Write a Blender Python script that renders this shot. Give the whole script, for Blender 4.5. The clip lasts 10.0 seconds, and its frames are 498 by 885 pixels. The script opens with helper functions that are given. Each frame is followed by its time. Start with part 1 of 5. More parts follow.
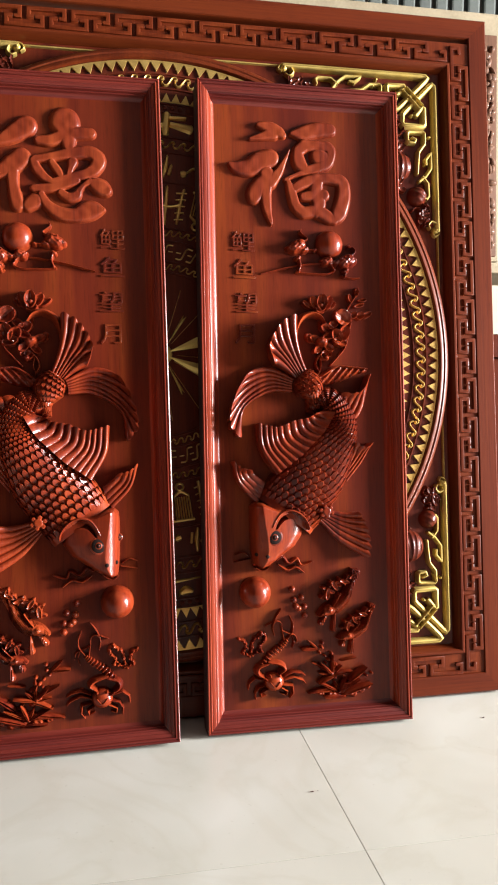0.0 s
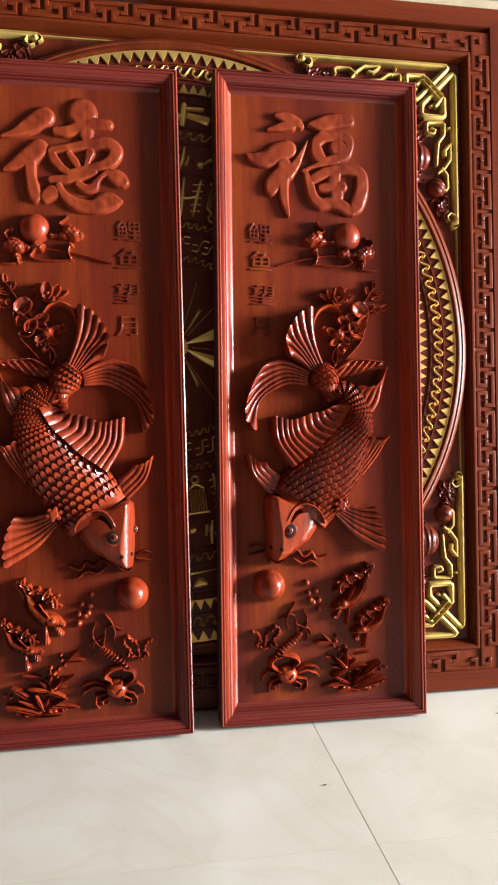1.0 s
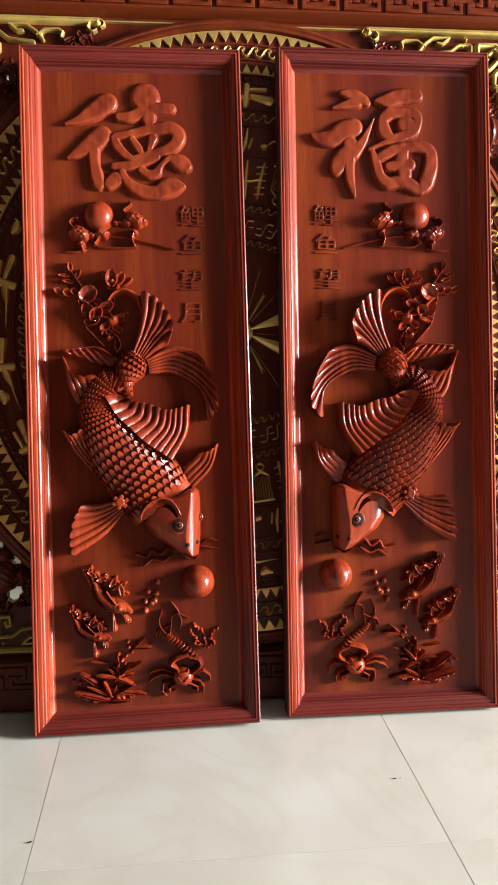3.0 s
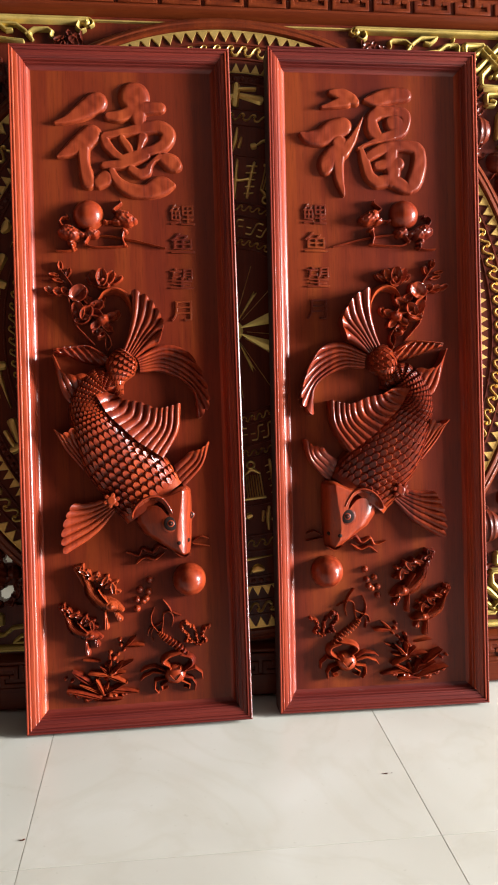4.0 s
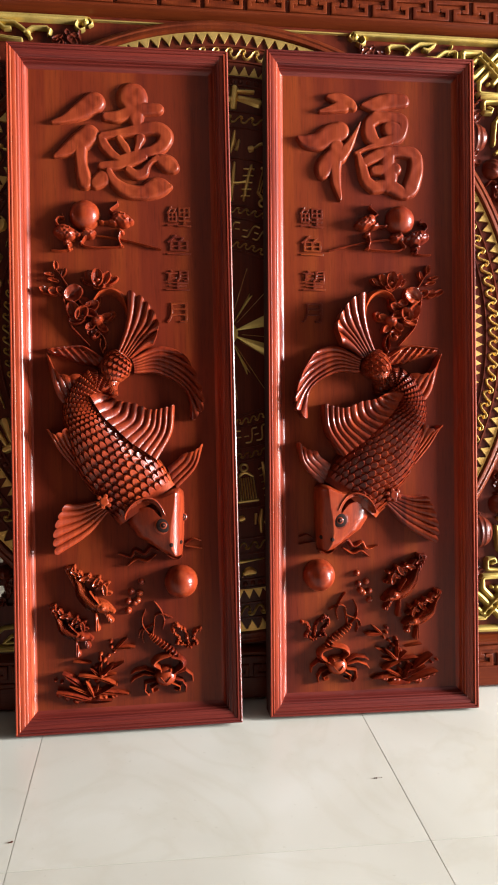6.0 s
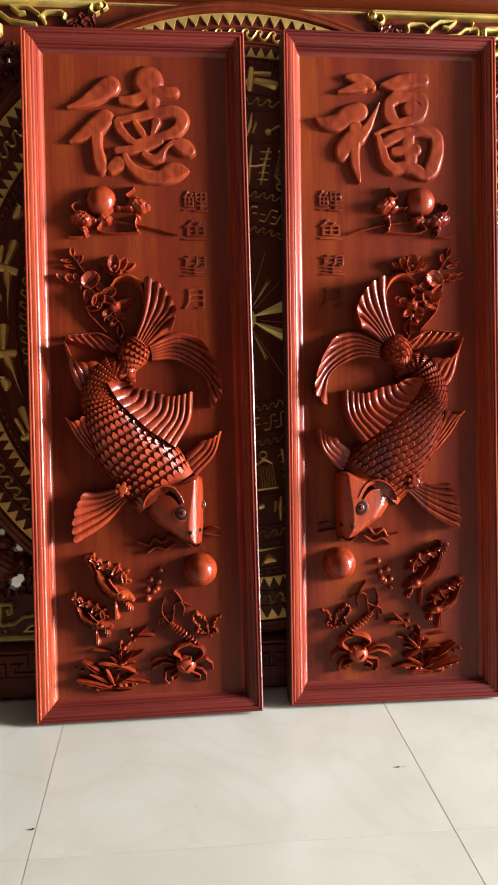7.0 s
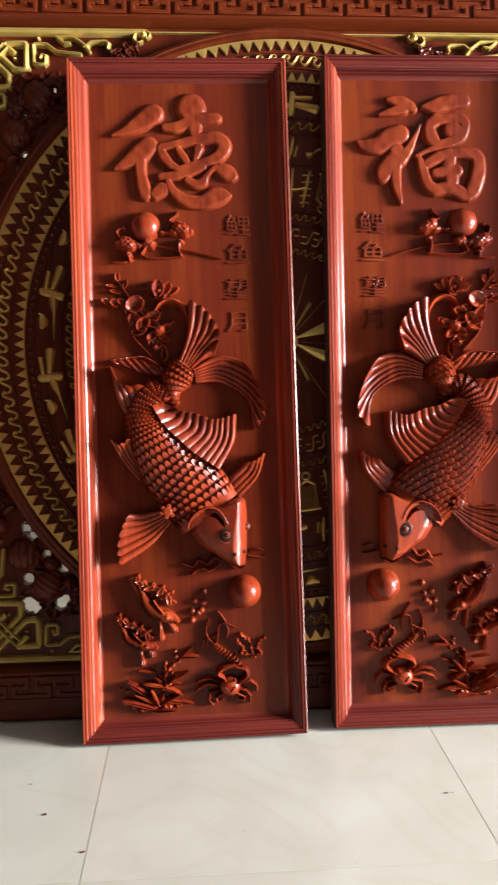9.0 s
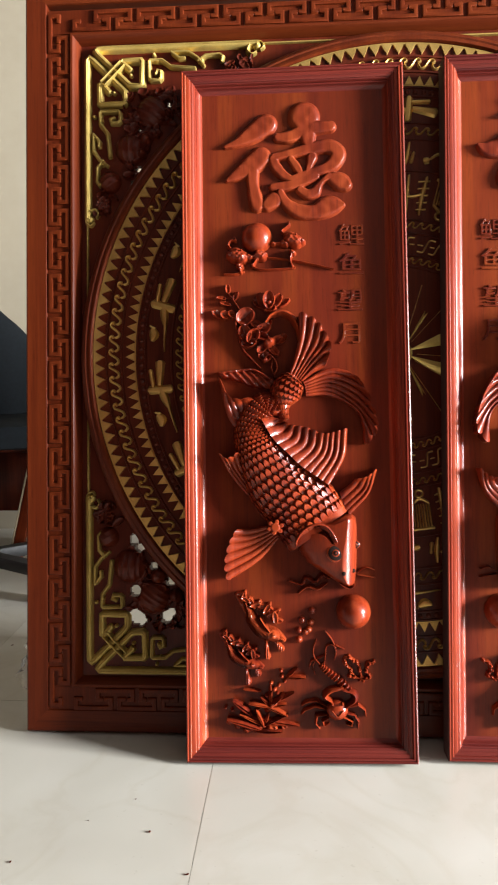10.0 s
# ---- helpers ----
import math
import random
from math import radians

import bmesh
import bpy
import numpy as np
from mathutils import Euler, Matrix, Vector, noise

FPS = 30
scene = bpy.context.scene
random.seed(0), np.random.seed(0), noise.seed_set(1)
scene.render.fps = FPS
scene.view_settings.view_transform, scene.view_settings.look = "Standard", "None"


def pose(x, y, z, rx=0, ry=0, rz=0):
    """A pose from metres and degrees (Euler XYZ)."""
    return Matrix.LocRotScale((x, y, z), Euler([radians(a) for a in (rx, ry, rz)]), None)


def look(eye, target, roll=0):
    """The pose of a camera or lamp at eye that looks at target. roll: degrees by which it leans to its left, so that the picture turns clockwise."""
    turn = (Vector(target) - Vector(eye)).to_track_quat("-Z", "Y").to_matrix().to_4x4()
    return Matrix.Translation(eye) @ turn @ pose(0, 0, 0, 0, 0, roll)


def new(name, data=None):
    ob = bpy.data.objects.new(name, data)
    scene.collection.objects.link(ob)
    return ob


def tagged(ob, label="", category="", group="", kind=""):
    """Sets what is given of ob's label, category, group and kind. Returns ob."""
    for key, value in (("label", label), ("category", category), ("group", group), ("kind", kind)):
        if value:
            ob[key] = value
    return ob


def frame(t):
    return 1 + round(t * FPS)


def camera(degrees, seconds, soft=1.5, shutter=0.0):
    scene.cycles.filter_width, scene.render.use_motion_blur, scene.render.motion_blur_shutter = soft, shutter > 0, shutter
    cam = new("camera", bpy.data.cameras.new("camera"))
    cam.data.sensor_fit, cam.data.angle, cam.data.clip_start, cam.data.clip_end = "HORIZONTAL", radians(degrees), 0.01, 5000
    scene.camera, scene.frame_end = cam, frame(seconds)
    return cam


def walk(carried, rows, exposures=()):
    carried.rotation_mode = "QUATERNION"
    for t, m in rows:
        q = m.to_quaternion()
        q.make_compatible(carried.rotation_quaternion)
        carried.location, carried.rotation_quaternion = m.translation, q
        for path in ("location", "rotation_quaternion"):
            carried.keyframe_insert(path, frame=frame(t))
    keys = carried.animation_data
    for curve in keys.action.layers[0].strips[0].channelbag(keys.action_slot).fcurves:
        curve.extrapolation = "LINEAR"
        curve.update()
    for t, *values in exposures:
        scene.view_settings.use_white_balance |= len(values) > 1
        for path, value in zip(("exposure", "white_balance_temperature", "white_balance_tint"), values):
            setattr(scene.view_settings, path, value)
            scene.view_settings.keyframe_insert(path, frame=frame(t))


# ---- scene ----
cam = camera(35.39, 10.0, soft=1.9, shutter=0.4)
PATH = [
    (0, (0.2159, -1.0302, 0.7358), (0.6086, 0.9175, 0.5077), 0.29),
    (0.5, (0.2209, -1.0308, 0.7342), (0.6003, 0.9184, 0.4967), 0.07),
    (1, (0.2175, -1.0274, 0.7374), (0.5699, 0.9254, 0.4882), 0.56),
    (1.5, (0.2060, -1.0169, 0.7478), (0.4922, 0.9447, 0.4828), 0.60),
    (2, (0.2093, -1.0070, 0.7412), (0.4290, 0.9620, 0.4678), -0.22),
    (2.5, (0.2124, -1.0043, 0.7386), (0.4074, 0.9658, 0.4549), -0.26),
    (4, (0.2114, -1.0103, 0.7348), (0.4321, 0.9567, 0.4481), -0.46),
    (4.5, (0.2115, -1.0173, 0.7373), (0.4612, 0.9484, 0.4663), -0.23),
    (5, (0.2103, -1.0170, 0.7385), (0.4758, 0.9473, 0.4722), 0.05),
    (6.5, (0.2044, -1.0011, 0.7352), (0.4281, 0.9641, 0.4386), 0.40),
    (7, (0.2070, -0.9953, 0.7280), (0.4034, 0.9713, 0.4213), -0.15),
    (7.5, (0.2094, -0.9944, 0.7281), (0.3967, 0.9720, 0.4148), -0.53),
    (8, (0.2107, -0.9937, 0.7257), (0.3953, 0.9723, 0.4081), -0.63),
    (8.5, (0.2119, -0.9963, 0.7273), (0.3972, 0.9700, 0.4116), -0.87),
    (8.7, (0.2069, -0.9995, 0.7296), (0.3771, 0.9711, 0.4338), -0.94),
    (8.8, (0.1998, -1.0002, 0.7347), (0.3581, 0.9728, 0.4478), -0.82),
    (9, (0.1798, -0.9964, 0.7490), (0.3030, 0.9804, 0.4710), -0.69),
    (9.5, (0.1680, -0.9686, 0.7479), (0.1277, 1.0154, 0.4991), -0.79),
    (10, (0.1612, -0.9606, 0.7484), (0.0309, 1.0203, 0.5052), -0.86),
]
walk(cam, [(t, look(eye, target, roll)) for t, eye, target, roll in PATH], exposures=[(0, -0.06), (8.6, 0.0), (10, 0.12)])

# ---- world and light ----
world = bpy.data.worlds.new("daylight")
scene.world = world
world.use_nodes = True
wn = world.node_tree.nodes
sky = wn.new("ShaderNodeTexSky")
sky.sky_type, sky.sun_disc = "NISHITA", False
sky.sun_elevation, sky.sun_rotation = radians(48), radians(250)
world.node_tree.links.new(sky.outputs[0], wn["Background"].inputs[0])
wn["Background"].inputs[1].default_value = 0.12


def area_lamp(name, eye, target, wide, high, watts, colour):
    data = bpy.data.lights.new(name, "AREA")
    data.shape, data.size, data.size_y, data.energy, data.color = "RECTANGLE", wide, high, watts, colour
    lamp = new(name, data)
    lamp.matrix_world = look(eye, target)
    return lamp


# daylight of the wide window in the side wall
WIN_Y0, WIN_Y1, WIN_Z0, WIN_Z1 = -2.4, -0.6, 0.6, 2.6
area_lamp("window_daylight", (6.98, (WIN_Y0 + WIN_Y1) / 2, (WIN_Z0 + WIN_Z1) / 2), (0, (WIN_Y0 + WIN_Y1) / 2, (WIN_Z0 + WIN_Z1) / 2), WIN_Y1 - WIN_Y0, WIN_Z1 - WIN_Z0, 2900, (0.965, 0.985, 1.0))


# ---- materials ----
def material(name):
    mat = bpy.data.materials.new(name)
    mat.use_nodes = True
    return mat, mat.node_tree.nodes, mat.node_tree.links, mat.node_tree.nodes["Principled BSDF"]


def ramp(nodes, stops):
    r = nodes.new("ShaderNodeValToRGB")
    while len(r.color_ramp.elements) < len(stops):
        r.color_ramp.elements.new(0.5)
    for e, (at, c) in zip(r.color_ramp.elements, stops):
        e.position, e.color = at, (*c, 1)
    return r


def wood(name, dark, mid, light, axis="z", rough=0.36, coat=0.36, coat_rough=0.12, grain=1.0, bump=0.15, spread=0.38, pore=0.6):
    mat, n, l, b = material(name)
    co = n.new("ShaderNodeTexCoord")
    # every piece is cut from another place of the log
    own, info, far = n.new("ShaderNodeVectorMath"), n.new("ShaderNodeObjectInfo"), n.new("ShaderNodeMath")
    own.operation, far.operation, far.inputs[1].default_value = "ADD", "MULTIPLY", 13.0
    l.new(info.outputs["Random"], far.inputs[0])
    l.new(co.outputs["Object"], own.inputs[0])
    l.new(far.outputs[0], own.inputs[1])
    # broad bands of heartwood, stretched along the grain
    def stretched(across, along, detail, dist):
        mp = n.new("ShaderNodeMapping")
        mp.inputs["Scale"].default_value = {"z": (across, across, along), "x": (along, across, across)}[axis]
        tx = n.new("ShaderNodeTexNoise")
        tx.inputs["Scale"].default_value, tx.inputs["Detail"].default_value, tx.inputs["Distortion"].default_value = 1.0, detail, dist
        l.new(own.outputs[0], mp.inputs[0])
        l.new(mp.outputs[0], tx.inputs["Vector"])
        return tx
    bands = stretched(22 * grain, 0.9, 2.0, 0.4)
    fine = stretched(260 * grain, 5.0, 4.0, 0.2)
    pores = stretched(900 * grain, 26.0, 2.0, 0.0)
    mix = n.new("ShaderNodeMix")
    mix.inputs[0].default_value = spread
    l.new(bands.outputs[0], mix.inputs[2])
    l.new(fine.outputs[0], mix.inputs[3])
    r = ramp(n, [(0.34, dark), (0.5, mid), (0.66, light)])
    l.new(mix.outputs[0], r.inputs[0])
    dk = n.new("ShaderNodeMix")
    dk.data_type, dk.blend_type = "RGBA", "MULTIPLY"
    pr = ramp(n, [(0.3, (0.55, 0.5, 0.48)), (0.45, (1, 1, 1))])
    l.new(pores.outputs[0], pr.inputs[0])
    dk.inputs[0].default_value = pore
    l.new(r.outputs[0], dk.inputs[6])
    l.new(pr.outputs[0], dk.inputs[7])
    l.new(dk.outputs[2], b.inputs["Base Color"])
    b.inputs["Roughness"].default_value, b.inputs["Specular IOR Level"].default_value = rough, 0.10
    b.inputs["Coat Weight"].default_value, b.inputs["Coat Roughness"].default_value = coat, coat_rough
    # hand-worked lacquer: a slow waviness under the grain
    wave = n.new("ShaderNodeTexNoise")
    wave.inputs["Scale"].default_value = 70
    l.new(co.outputs["Object"], wave.inputs["Vector"])
    add = n.new("ShaderNodeMath")
    add.operation = "MULTIPLY_ADD"
    add.inputs[1].default_value = 0.5
    l.new(wave.outputs[0], add.inputs[0])
    l.new(fine.outputs[0], add.inputs[2])
    bp = n.new("ShaderNodeBump")
    bp.inputs["Strength"].default_value, bp.inputs["Distance"].default_value = bump, 0.0012
    l.new(add.outputs[0], bp.inputs["Height"])
    l.new(bp.outputs[0], b.inputs["Normal"])
    l.new(bp.outputs[0], b.inputs["Coat Normal"])
    return mat


def plain(name, c0, c1, scale=8.0, rough=0.6, metal=0.0, bump=0.1, distance=0.002, coat=0.0):
    mat, n, l, b = material(name)
    co = n.new("ShaderNodeTexCoord")
    t1, t2 = n.new("ShaderNodeTexNoise"), n.new("ShaderNodeTexNoise")
    t1.inputs["Scale"].default_value, t1.inputs["Detail"].default_value = scale, 5
    t2.inputs["Scale"].default_value, t2.inputs["Detail"].default_value = scale * 11, 3
    m = n.new("ShaderNodeMix")
    m.inputs[0].default_value = 0.35
    for t in (t1, t2):
        l.new(co.outputs["Object"], t.inputs["Vector"])
    l.new(t1.outputs[0], m.inputs[2])
    l.new(t2.outputs[0], m.inputs[3])
    r = ramp(n, [(0.35, c0), (0.65, c1)])
    l.new(m.outputs[0], r.inputs[0])
    l.new(r.outputs[0], b.inputs["Base Color"])
    b.inputs["Metallic"].default_value, b.inputs["Coat Weight"].default_value = metal, coat
    rr = n.new("ShaderNodeMapRange")
    rr.inputs["To Min"].default_value, rr.inputs["To Max"].default_value = rough * 0.85, min(1, rough * 1.2)
    l.new(t1.outputs[0], rr.inputs[0])
    l.new(rr.outputs[0], b.inputs["Roughness"])
    bp = n.new("ShaderNodeBump")
    bp.inputs["Strength"].default_value, bp.inputs["Distance"].default_value = bump, distance
    l.new(m.outputs[0], bp.inputs["Height"])
    l.new(bp.outputs[0], b.inputs["Normal"])
    return mat


def marble_tile(name):
    mat, n, l, b = material(name)
    co, info = n.new("ShaderNodeTexCoord"), n.new("ShaderNodeObjectInfo")
    shift = n.new("ShaderNodeVectorMath")
    shift.operation = "MULTIPLY_ADD"
    shift.inputs[1].default_value = (1, 1, 1)
    l.new(co.outputs["Object"], shift.inputs[0])
    sc = n.new("ShaderNodeMath")
    sc.operation, sc.inputs[1].default_value = "MULTIPLY", 40
    l.new(info.outputs["Random"], sc.inputs[0])
    l.new(sc.outputs[0], shift.inputs[2])
    cloud, vein, speck = n.new("ShaderNodeTexNoise"), n.new("ShaderNodeTexNoise"), n.new("ShaderNodeTexNoise")
    for t, s, d, dist in ((cloud, 3.0, 3, 0.5), (vein, 2.2, 6, 1.6), (speck, 120, 2, 0)):
        t.inputs["Scale"].default_value, t.inputs["Detail"].default_value, t.inputs["Distortion"].default_value = s, d, dist
        l.new(shift.outputs[0], t.inputs["Vector"])
    base = ramp(n, [(0.3, (0.475, 0.448, 0.385)), (0.55, (0.528, 0.504, 0.440)), (0.75, (0.575, 0.556, 0.500))])
    l.new(cloud.outputs[0], base.inputs[0])
    vr = ramp(n, [(0.46, (1, 1, 1)), (0.5, (0.86, 0.83, 0.77)), (0.54, (1, 1, 1))])
    l.new(vein.outputs[0], vr.inputs[0])
    mu = n.new("ShaderNodeMix")
    mu.data_type, mu.blend_type = "RGBA", "MULTIPLY"
    mu.inputs[0].default_value = 0.3
    l.new(base.outputs[0], mu.inputs[6])
    l.new(vr.outputs[0], mu.inputs[7])
    dr = ramp(n, [(0.24, (0.55, 0.5, 0.42)), (0.29, (1, 1, 1))])
    l.new(speck.outputs[0], dr.inputs[0])
    mu2 = n.new("ShaderNodeMix")
    mu2.data_type, mu2.blend_type = "RGBA", "MULTIPLY"
    mu2.inputs[0].default_value = 0.22
    l.new(mu.outputs[2], mu2.inputs[6])
    l.new(dr.outputs[0], mu2.inputs[7])
    l.new(mu2.outputs[2], b.inputs["Base Color"])
    rr = n.new("ShaderNodeMapRange")
    rr.inputs["To Min"].default_value, rr.inputs["To Max"].default_value = 0.2, 0.42
    l.new(cloud.outputs[0], rr.inputs[0])
    l.new(rr.outputs[0], b.inputs["Roughness"])
    return mat


# uprights lighter and level rails darker: the window's light and shade in the colour
ROSE_Z = wood("rosewood_upright_lit", (0.0683, 0.0064, 0.0050), (0.2010, 0.0250, 0.0101), (0.3186, 0.0514, 0.0166), "z", coat=0.45, coat_rough=0.21, rough=0.46)
ROSE_X = wood("rosewood_level_shaded", (0.0489, 0.0059, 0.0064), (0.0943, 0.0117, 0.0086), (0.1362, 0.0181, 0.0110), "x", coat=0.4, rough=0.5, coat_rough=0.25)
BOARD = wood("rosewood_board", (0.0690, 0.0080, 0.0042), (0.1110, 0.0150, 0.0050), (0.1740, 0.0315, 0.0068), "z", grain=0.5, bump=0.1, spread=0.22, coat=0.3, pore=0.5, coat_rough=0.22)
CARVED = wood("rosewood_carving", (0.0706, 0.0069, 0.0037), (0.1804, 0.0212, 0.0062), (0.2623, 0.0390, 0.0100), "z", rough=0.36, coat=0.42, coat_rough=0.16, grain=0.5, bump=0.08)
LETTER = wood("rosewood_letter", (0.0770, 0.0091, 0.0047), (0.1604, 0.0229, 0.0075), (0.2191, 0.0374, 0.0106), "z", rough=0.42, coat=0.14, coat_rough=0.16, grain=0.5, bump=0.06)
BIG_Z = wood("red_wood_upright", (0.0641, 0.0092, 0.0029), (0.0938, 0.0148, 0.0040), (0.1213, 0.0215, 0.0052), "z", rough=0.38, coat=0.1, coat_rough=0.25)
BIG_X = wood("red_wood_level", (0.0613, 0.0088, 0.0028), (0.0898, 0.0142, 0.0039), (0.1160, 0.0206, 0.0049), "x", rough=0.38, coat=0.1, coat_rough=0.25)
BIG_IN = wood("red_wood_ground", (0.0540, 0.0071, 0.0037), (0.0825, 0.0117, 0.0047), (0.1080, 0.0173, 0.0058), "z", rough=0.4, coat=0.2, coat_rough=0.2)
DRUM = wood("dark_stained_wood", (0.0418, 0.0073, 0.0036), (0.0716, 0.0121, 0.0055), (0.1045, 0.0183, 0.0072), "z", rough=0.38, coat=0.2, coat_rough=0.2)
DARK_WALL = wood("unseen_dark_wall", (0.0351, 0.0063, 0.0034), (0.0602, 0.0105, 0.0052), (0.0878, 0.0158, 0.0069), "z", rough=0.38, coat=0.2, coat_rough=0.2)
GOLD = plain("gold_leaf", (0.36, 0.25, 0.062), (0.50, 0.36, 0.105), 30, 0.52, 0.65, 0.25, 0.0008)
# the star's gold is lifted to stand for the light it reflects
LIFTED_GOLD = plain("lifted_gold_leaf", (0.66, 0.46, 0.11), (0.82, 0.62, 0.20), 30, 0.45, 0.5, 0.2, 0.0006)
OLD_GOLD = plain("dull_gold_leaf", (0.55, 0.34, 0.095), (0.74, 0.49, 0.155), 30, 0.38, 0.85, 0.3, 0.0008)
RAIL_SIDE = plain("darkened_rail_side", (0.035, 0.009, 0.006), (0.06, 0.016, 0.010), 40, 0.8, 0, 0.4)
TILE = marble_tile("polished_marble_tile")
GROUT = plain("grey_grout", (0.30, 0.28, 0.235), (0.40, 0.375, 0.32), 20, 0.9)
PAINT = plain("cream_wall_paint", (0.29, 0.25, 0.18), (0.32, 0.28, 0.205), 2.5, 0.75, 0, 0.1)
ROOF = plain("unseen_dark_roof", (0.05, 0.05, 0.048), (0.085, 0.083, 0.078), 2.5, 0.8)
RAW = plain("raw_pale_wood", (0.2320, 0.1800, 0.1080), (0.3200, 0.2560, 0.1640), 14, 0.75, 0, 0.5)
BLACK = plain("black_mesh_fabric", (0.004, 0.005, 0.006), (0.008, 0.010, 0.012), 90, 0.9, 0, 0.4)
BLACK.node_tree.nodes["Principled BSDF"].inputs["Specular IOR Level"].default_value = 0.1
PLASTIC = plain("black_plastic", (0.012, 0.012, 0.013), (0.022, 0.022, 0.023), 30, 0.45)
STEEL = plain("galvanised_sheet", (0.0570, 0.0630, 0.0570), (0.0810, 0.0870, 0.0780), 5, 0.45, 0.3)
RIB_SHADE = plain("rib_gap_shade", (0.035, 0.035, 0.035), (0.055, 0.055, 0.05), 8, 0.8)
PAVING = plain("concrete_paving", (0.3, 0.29, 0.26), (0.4, 0.38, 0.35), 1.5, 0.85)
PINK = wood("faded_carved_wood", (0.06, 0.024, 0.014), (0.095, 0.042, 0.024), (0.135, 0.064, 0.038), "z", rough=0.6, coat=0.1)
EYE_BLACK = plain("black_lacquer", (0.012, 0.006, 0.005), (0.02, 0.01, 0.008), 60, 0.75, 0, 0.0)
EYE_BLACK.node_tree.nodes["Principled BSDF"].inputs["Specular IOR Level"].default_value = 0.08


def clear_film(name):
    mat, n, l, b = material(name)
    b.inputs["Base Color"].default_value = (0.93, 0.94, 0.95, 1)
    b.inputs["Roughness"].default_value = 0.12
    b.inputs["Transmission Weight"].default_value = 0.85
    b.inputs["IOR"].default_value = 1.2
    return mat


FILM = clear_film("clear_plastic_film")


# ---- mesh helpers ----
def part(name, bm, mat, parent, label="", smooth=True, fix=True, crease=38):
    if fix:
        bmesh.ops.recalc_face_normals(bm, faces=bm.faces)
    me = bpy.data.meshes.new(name)
    bm.to_mesh(me)
    bm.free()
    me.materials.append(mat)
    if smooth:
        me.polygons.foreach_set("use_smooth", [True] * len(me.polygons))
        me.set_sharp_from_angle(angle=radians(crease))
    ob = new(name, me)
    ob.parent = parent
    return tagged(ob, label)


def thing(name, m, label, category, group="", kind=""):
    ob = new(name)
    ob.matrix_world = m
    return tagged(ob, label, category, group, kind)


def box(bm, x0, x1, y0, y1, z0, z1, bevel=0.0):
    made = bmesh.ops.create_cube(bm, size=1.0, matrix=Matrix.Translation(((x0 + x1) / 2, (y0 + y1) / 2, (z0 + z1) / 2)) @ Matrix.Diagonal((x1 - x0, y1 - y0, z1 - z0, 1)))
    if bevel:
        edges = list({e for v in made["verts"] for e in v.link_edges})
        bmesh.ops.bevel(bm, geom=edges, offset=bevel, segments=2, affect="EDGES", profile=0.6)
    return bm


def spline(pts, n):
    """n + 1 points along a Catmull-Rom curve through pts of any width."""
    p = [np.array(q, float) for q in pts]
    if len(p) == 2:
        return [p[0] + (p[1] - p[0]) * i / n for i in range(n + 1)]
    p = [2 * p[0] - p[1], *p, 2 * p[-1] - p[-2]]
    out = []
    for i in range(n + 1):
        f = i / n * (len(p) - 3)
        k = min(int(f), len(p) - 4)
        t = f - k
        a, b, c, d = p[k:k + 4]
        out.append(0.5 * (2 * b + (c - a) * t + (2 * a - 5 * b + 4 * c - d) * t * t + (3 * b - a - 3 * c + d) * t ** 3))
    return out


def stroke(bm, pts, base, high, n=0, across=6, power=4.0, sharp=False, side=1.0, du=0.0, round_end=1.0, high_end=None):
    """A raised carved line in the panel's plane: pts (u, v, width); base: its foot's depth, high: its rise."""
    n = n or (len(pts) - 1) * (1 if sharp else 5)
    path = [np.array(q, float) for q in pts] if sharp else spline(pts, n)
    path = [np.array((side * q[0] + du, q[1], max(q[2], 0.0006))) for q in path]
    # round ends
    first, last = path[0], path[-1]
    d0, d1 = path[1][:2] - first[:2], last[:2] - path[-2][:2]
    d0, d1 = d0 / (np.linalg.norm(d0) + 1e-9), d1 / (np.linalg.norm(d1) + 1e-9)
    caps = [(1.0, 0.02), (0.87, 0.5), (0.5, 0.87)] if round_end else []
    pre = [np.array((*(first[:2] - d0 * first[2] / 2 * k * round_end), first[2] * s)) for k, s in caps]
    post = [np.array((*(last[:2] + d1 * last[2] / 2 * k * round_end), last[2] * s)) for k, s in reversed(caps)]
    full = pre + path + post
    rows = []
    m = len(full)
    for i, q in enumerate(full):
        a, b = full[max(i - 1, 0)][:2], full[min(i + 1, m - 1)][:2]
        if sharp and 0 < i < m - 1:
            e0, e1 = q[:2] - a, b - q[:2]
            e0, e1 = e0 / (np.linalg.norm(e0) + 1e-9), e1 / (np.linalg.norm(e1) + 1e-9)
            t = e0 + e1
            t = t / (np.linalg.norm(t) + 1e-9)
            stretch = min(1.0 / max(abs(float(t @ e0)), 0.35), 2.0)
        else:
            t, stretch = (b - a) / (np.linalg.norm(b - a) + 1e-9), 1.0
        nrm = np.array((-t[1], t[0]))
        f = min(1.0, q[2] / (0.35 * max(first[2], last[2], 1e-6))) if i < len(pre) or i >= m - len(post) else 1.0
        rise = high if high_end is None else high + (high_end - high) * i / (m - 1)
        row = []
        for k in range(across + 1):
            x = -1 + 2 * k / across
            h = (1 - abs(x) ** power)
            p = q[:2] + nrm * x * q[2] / 2 * stretch
            row.append(bm.verts.new((p[0], -(base + rise * h * (0.35 + 0.65 * f)), p[1])))
        rows.append(row)
    for r0, r1 in zip(rows, rows[1:]):
        for k in range(across):
            bm.faces.new((r0[k], r0[k + 1], r1[k + 1], r1[k]))
    return bm


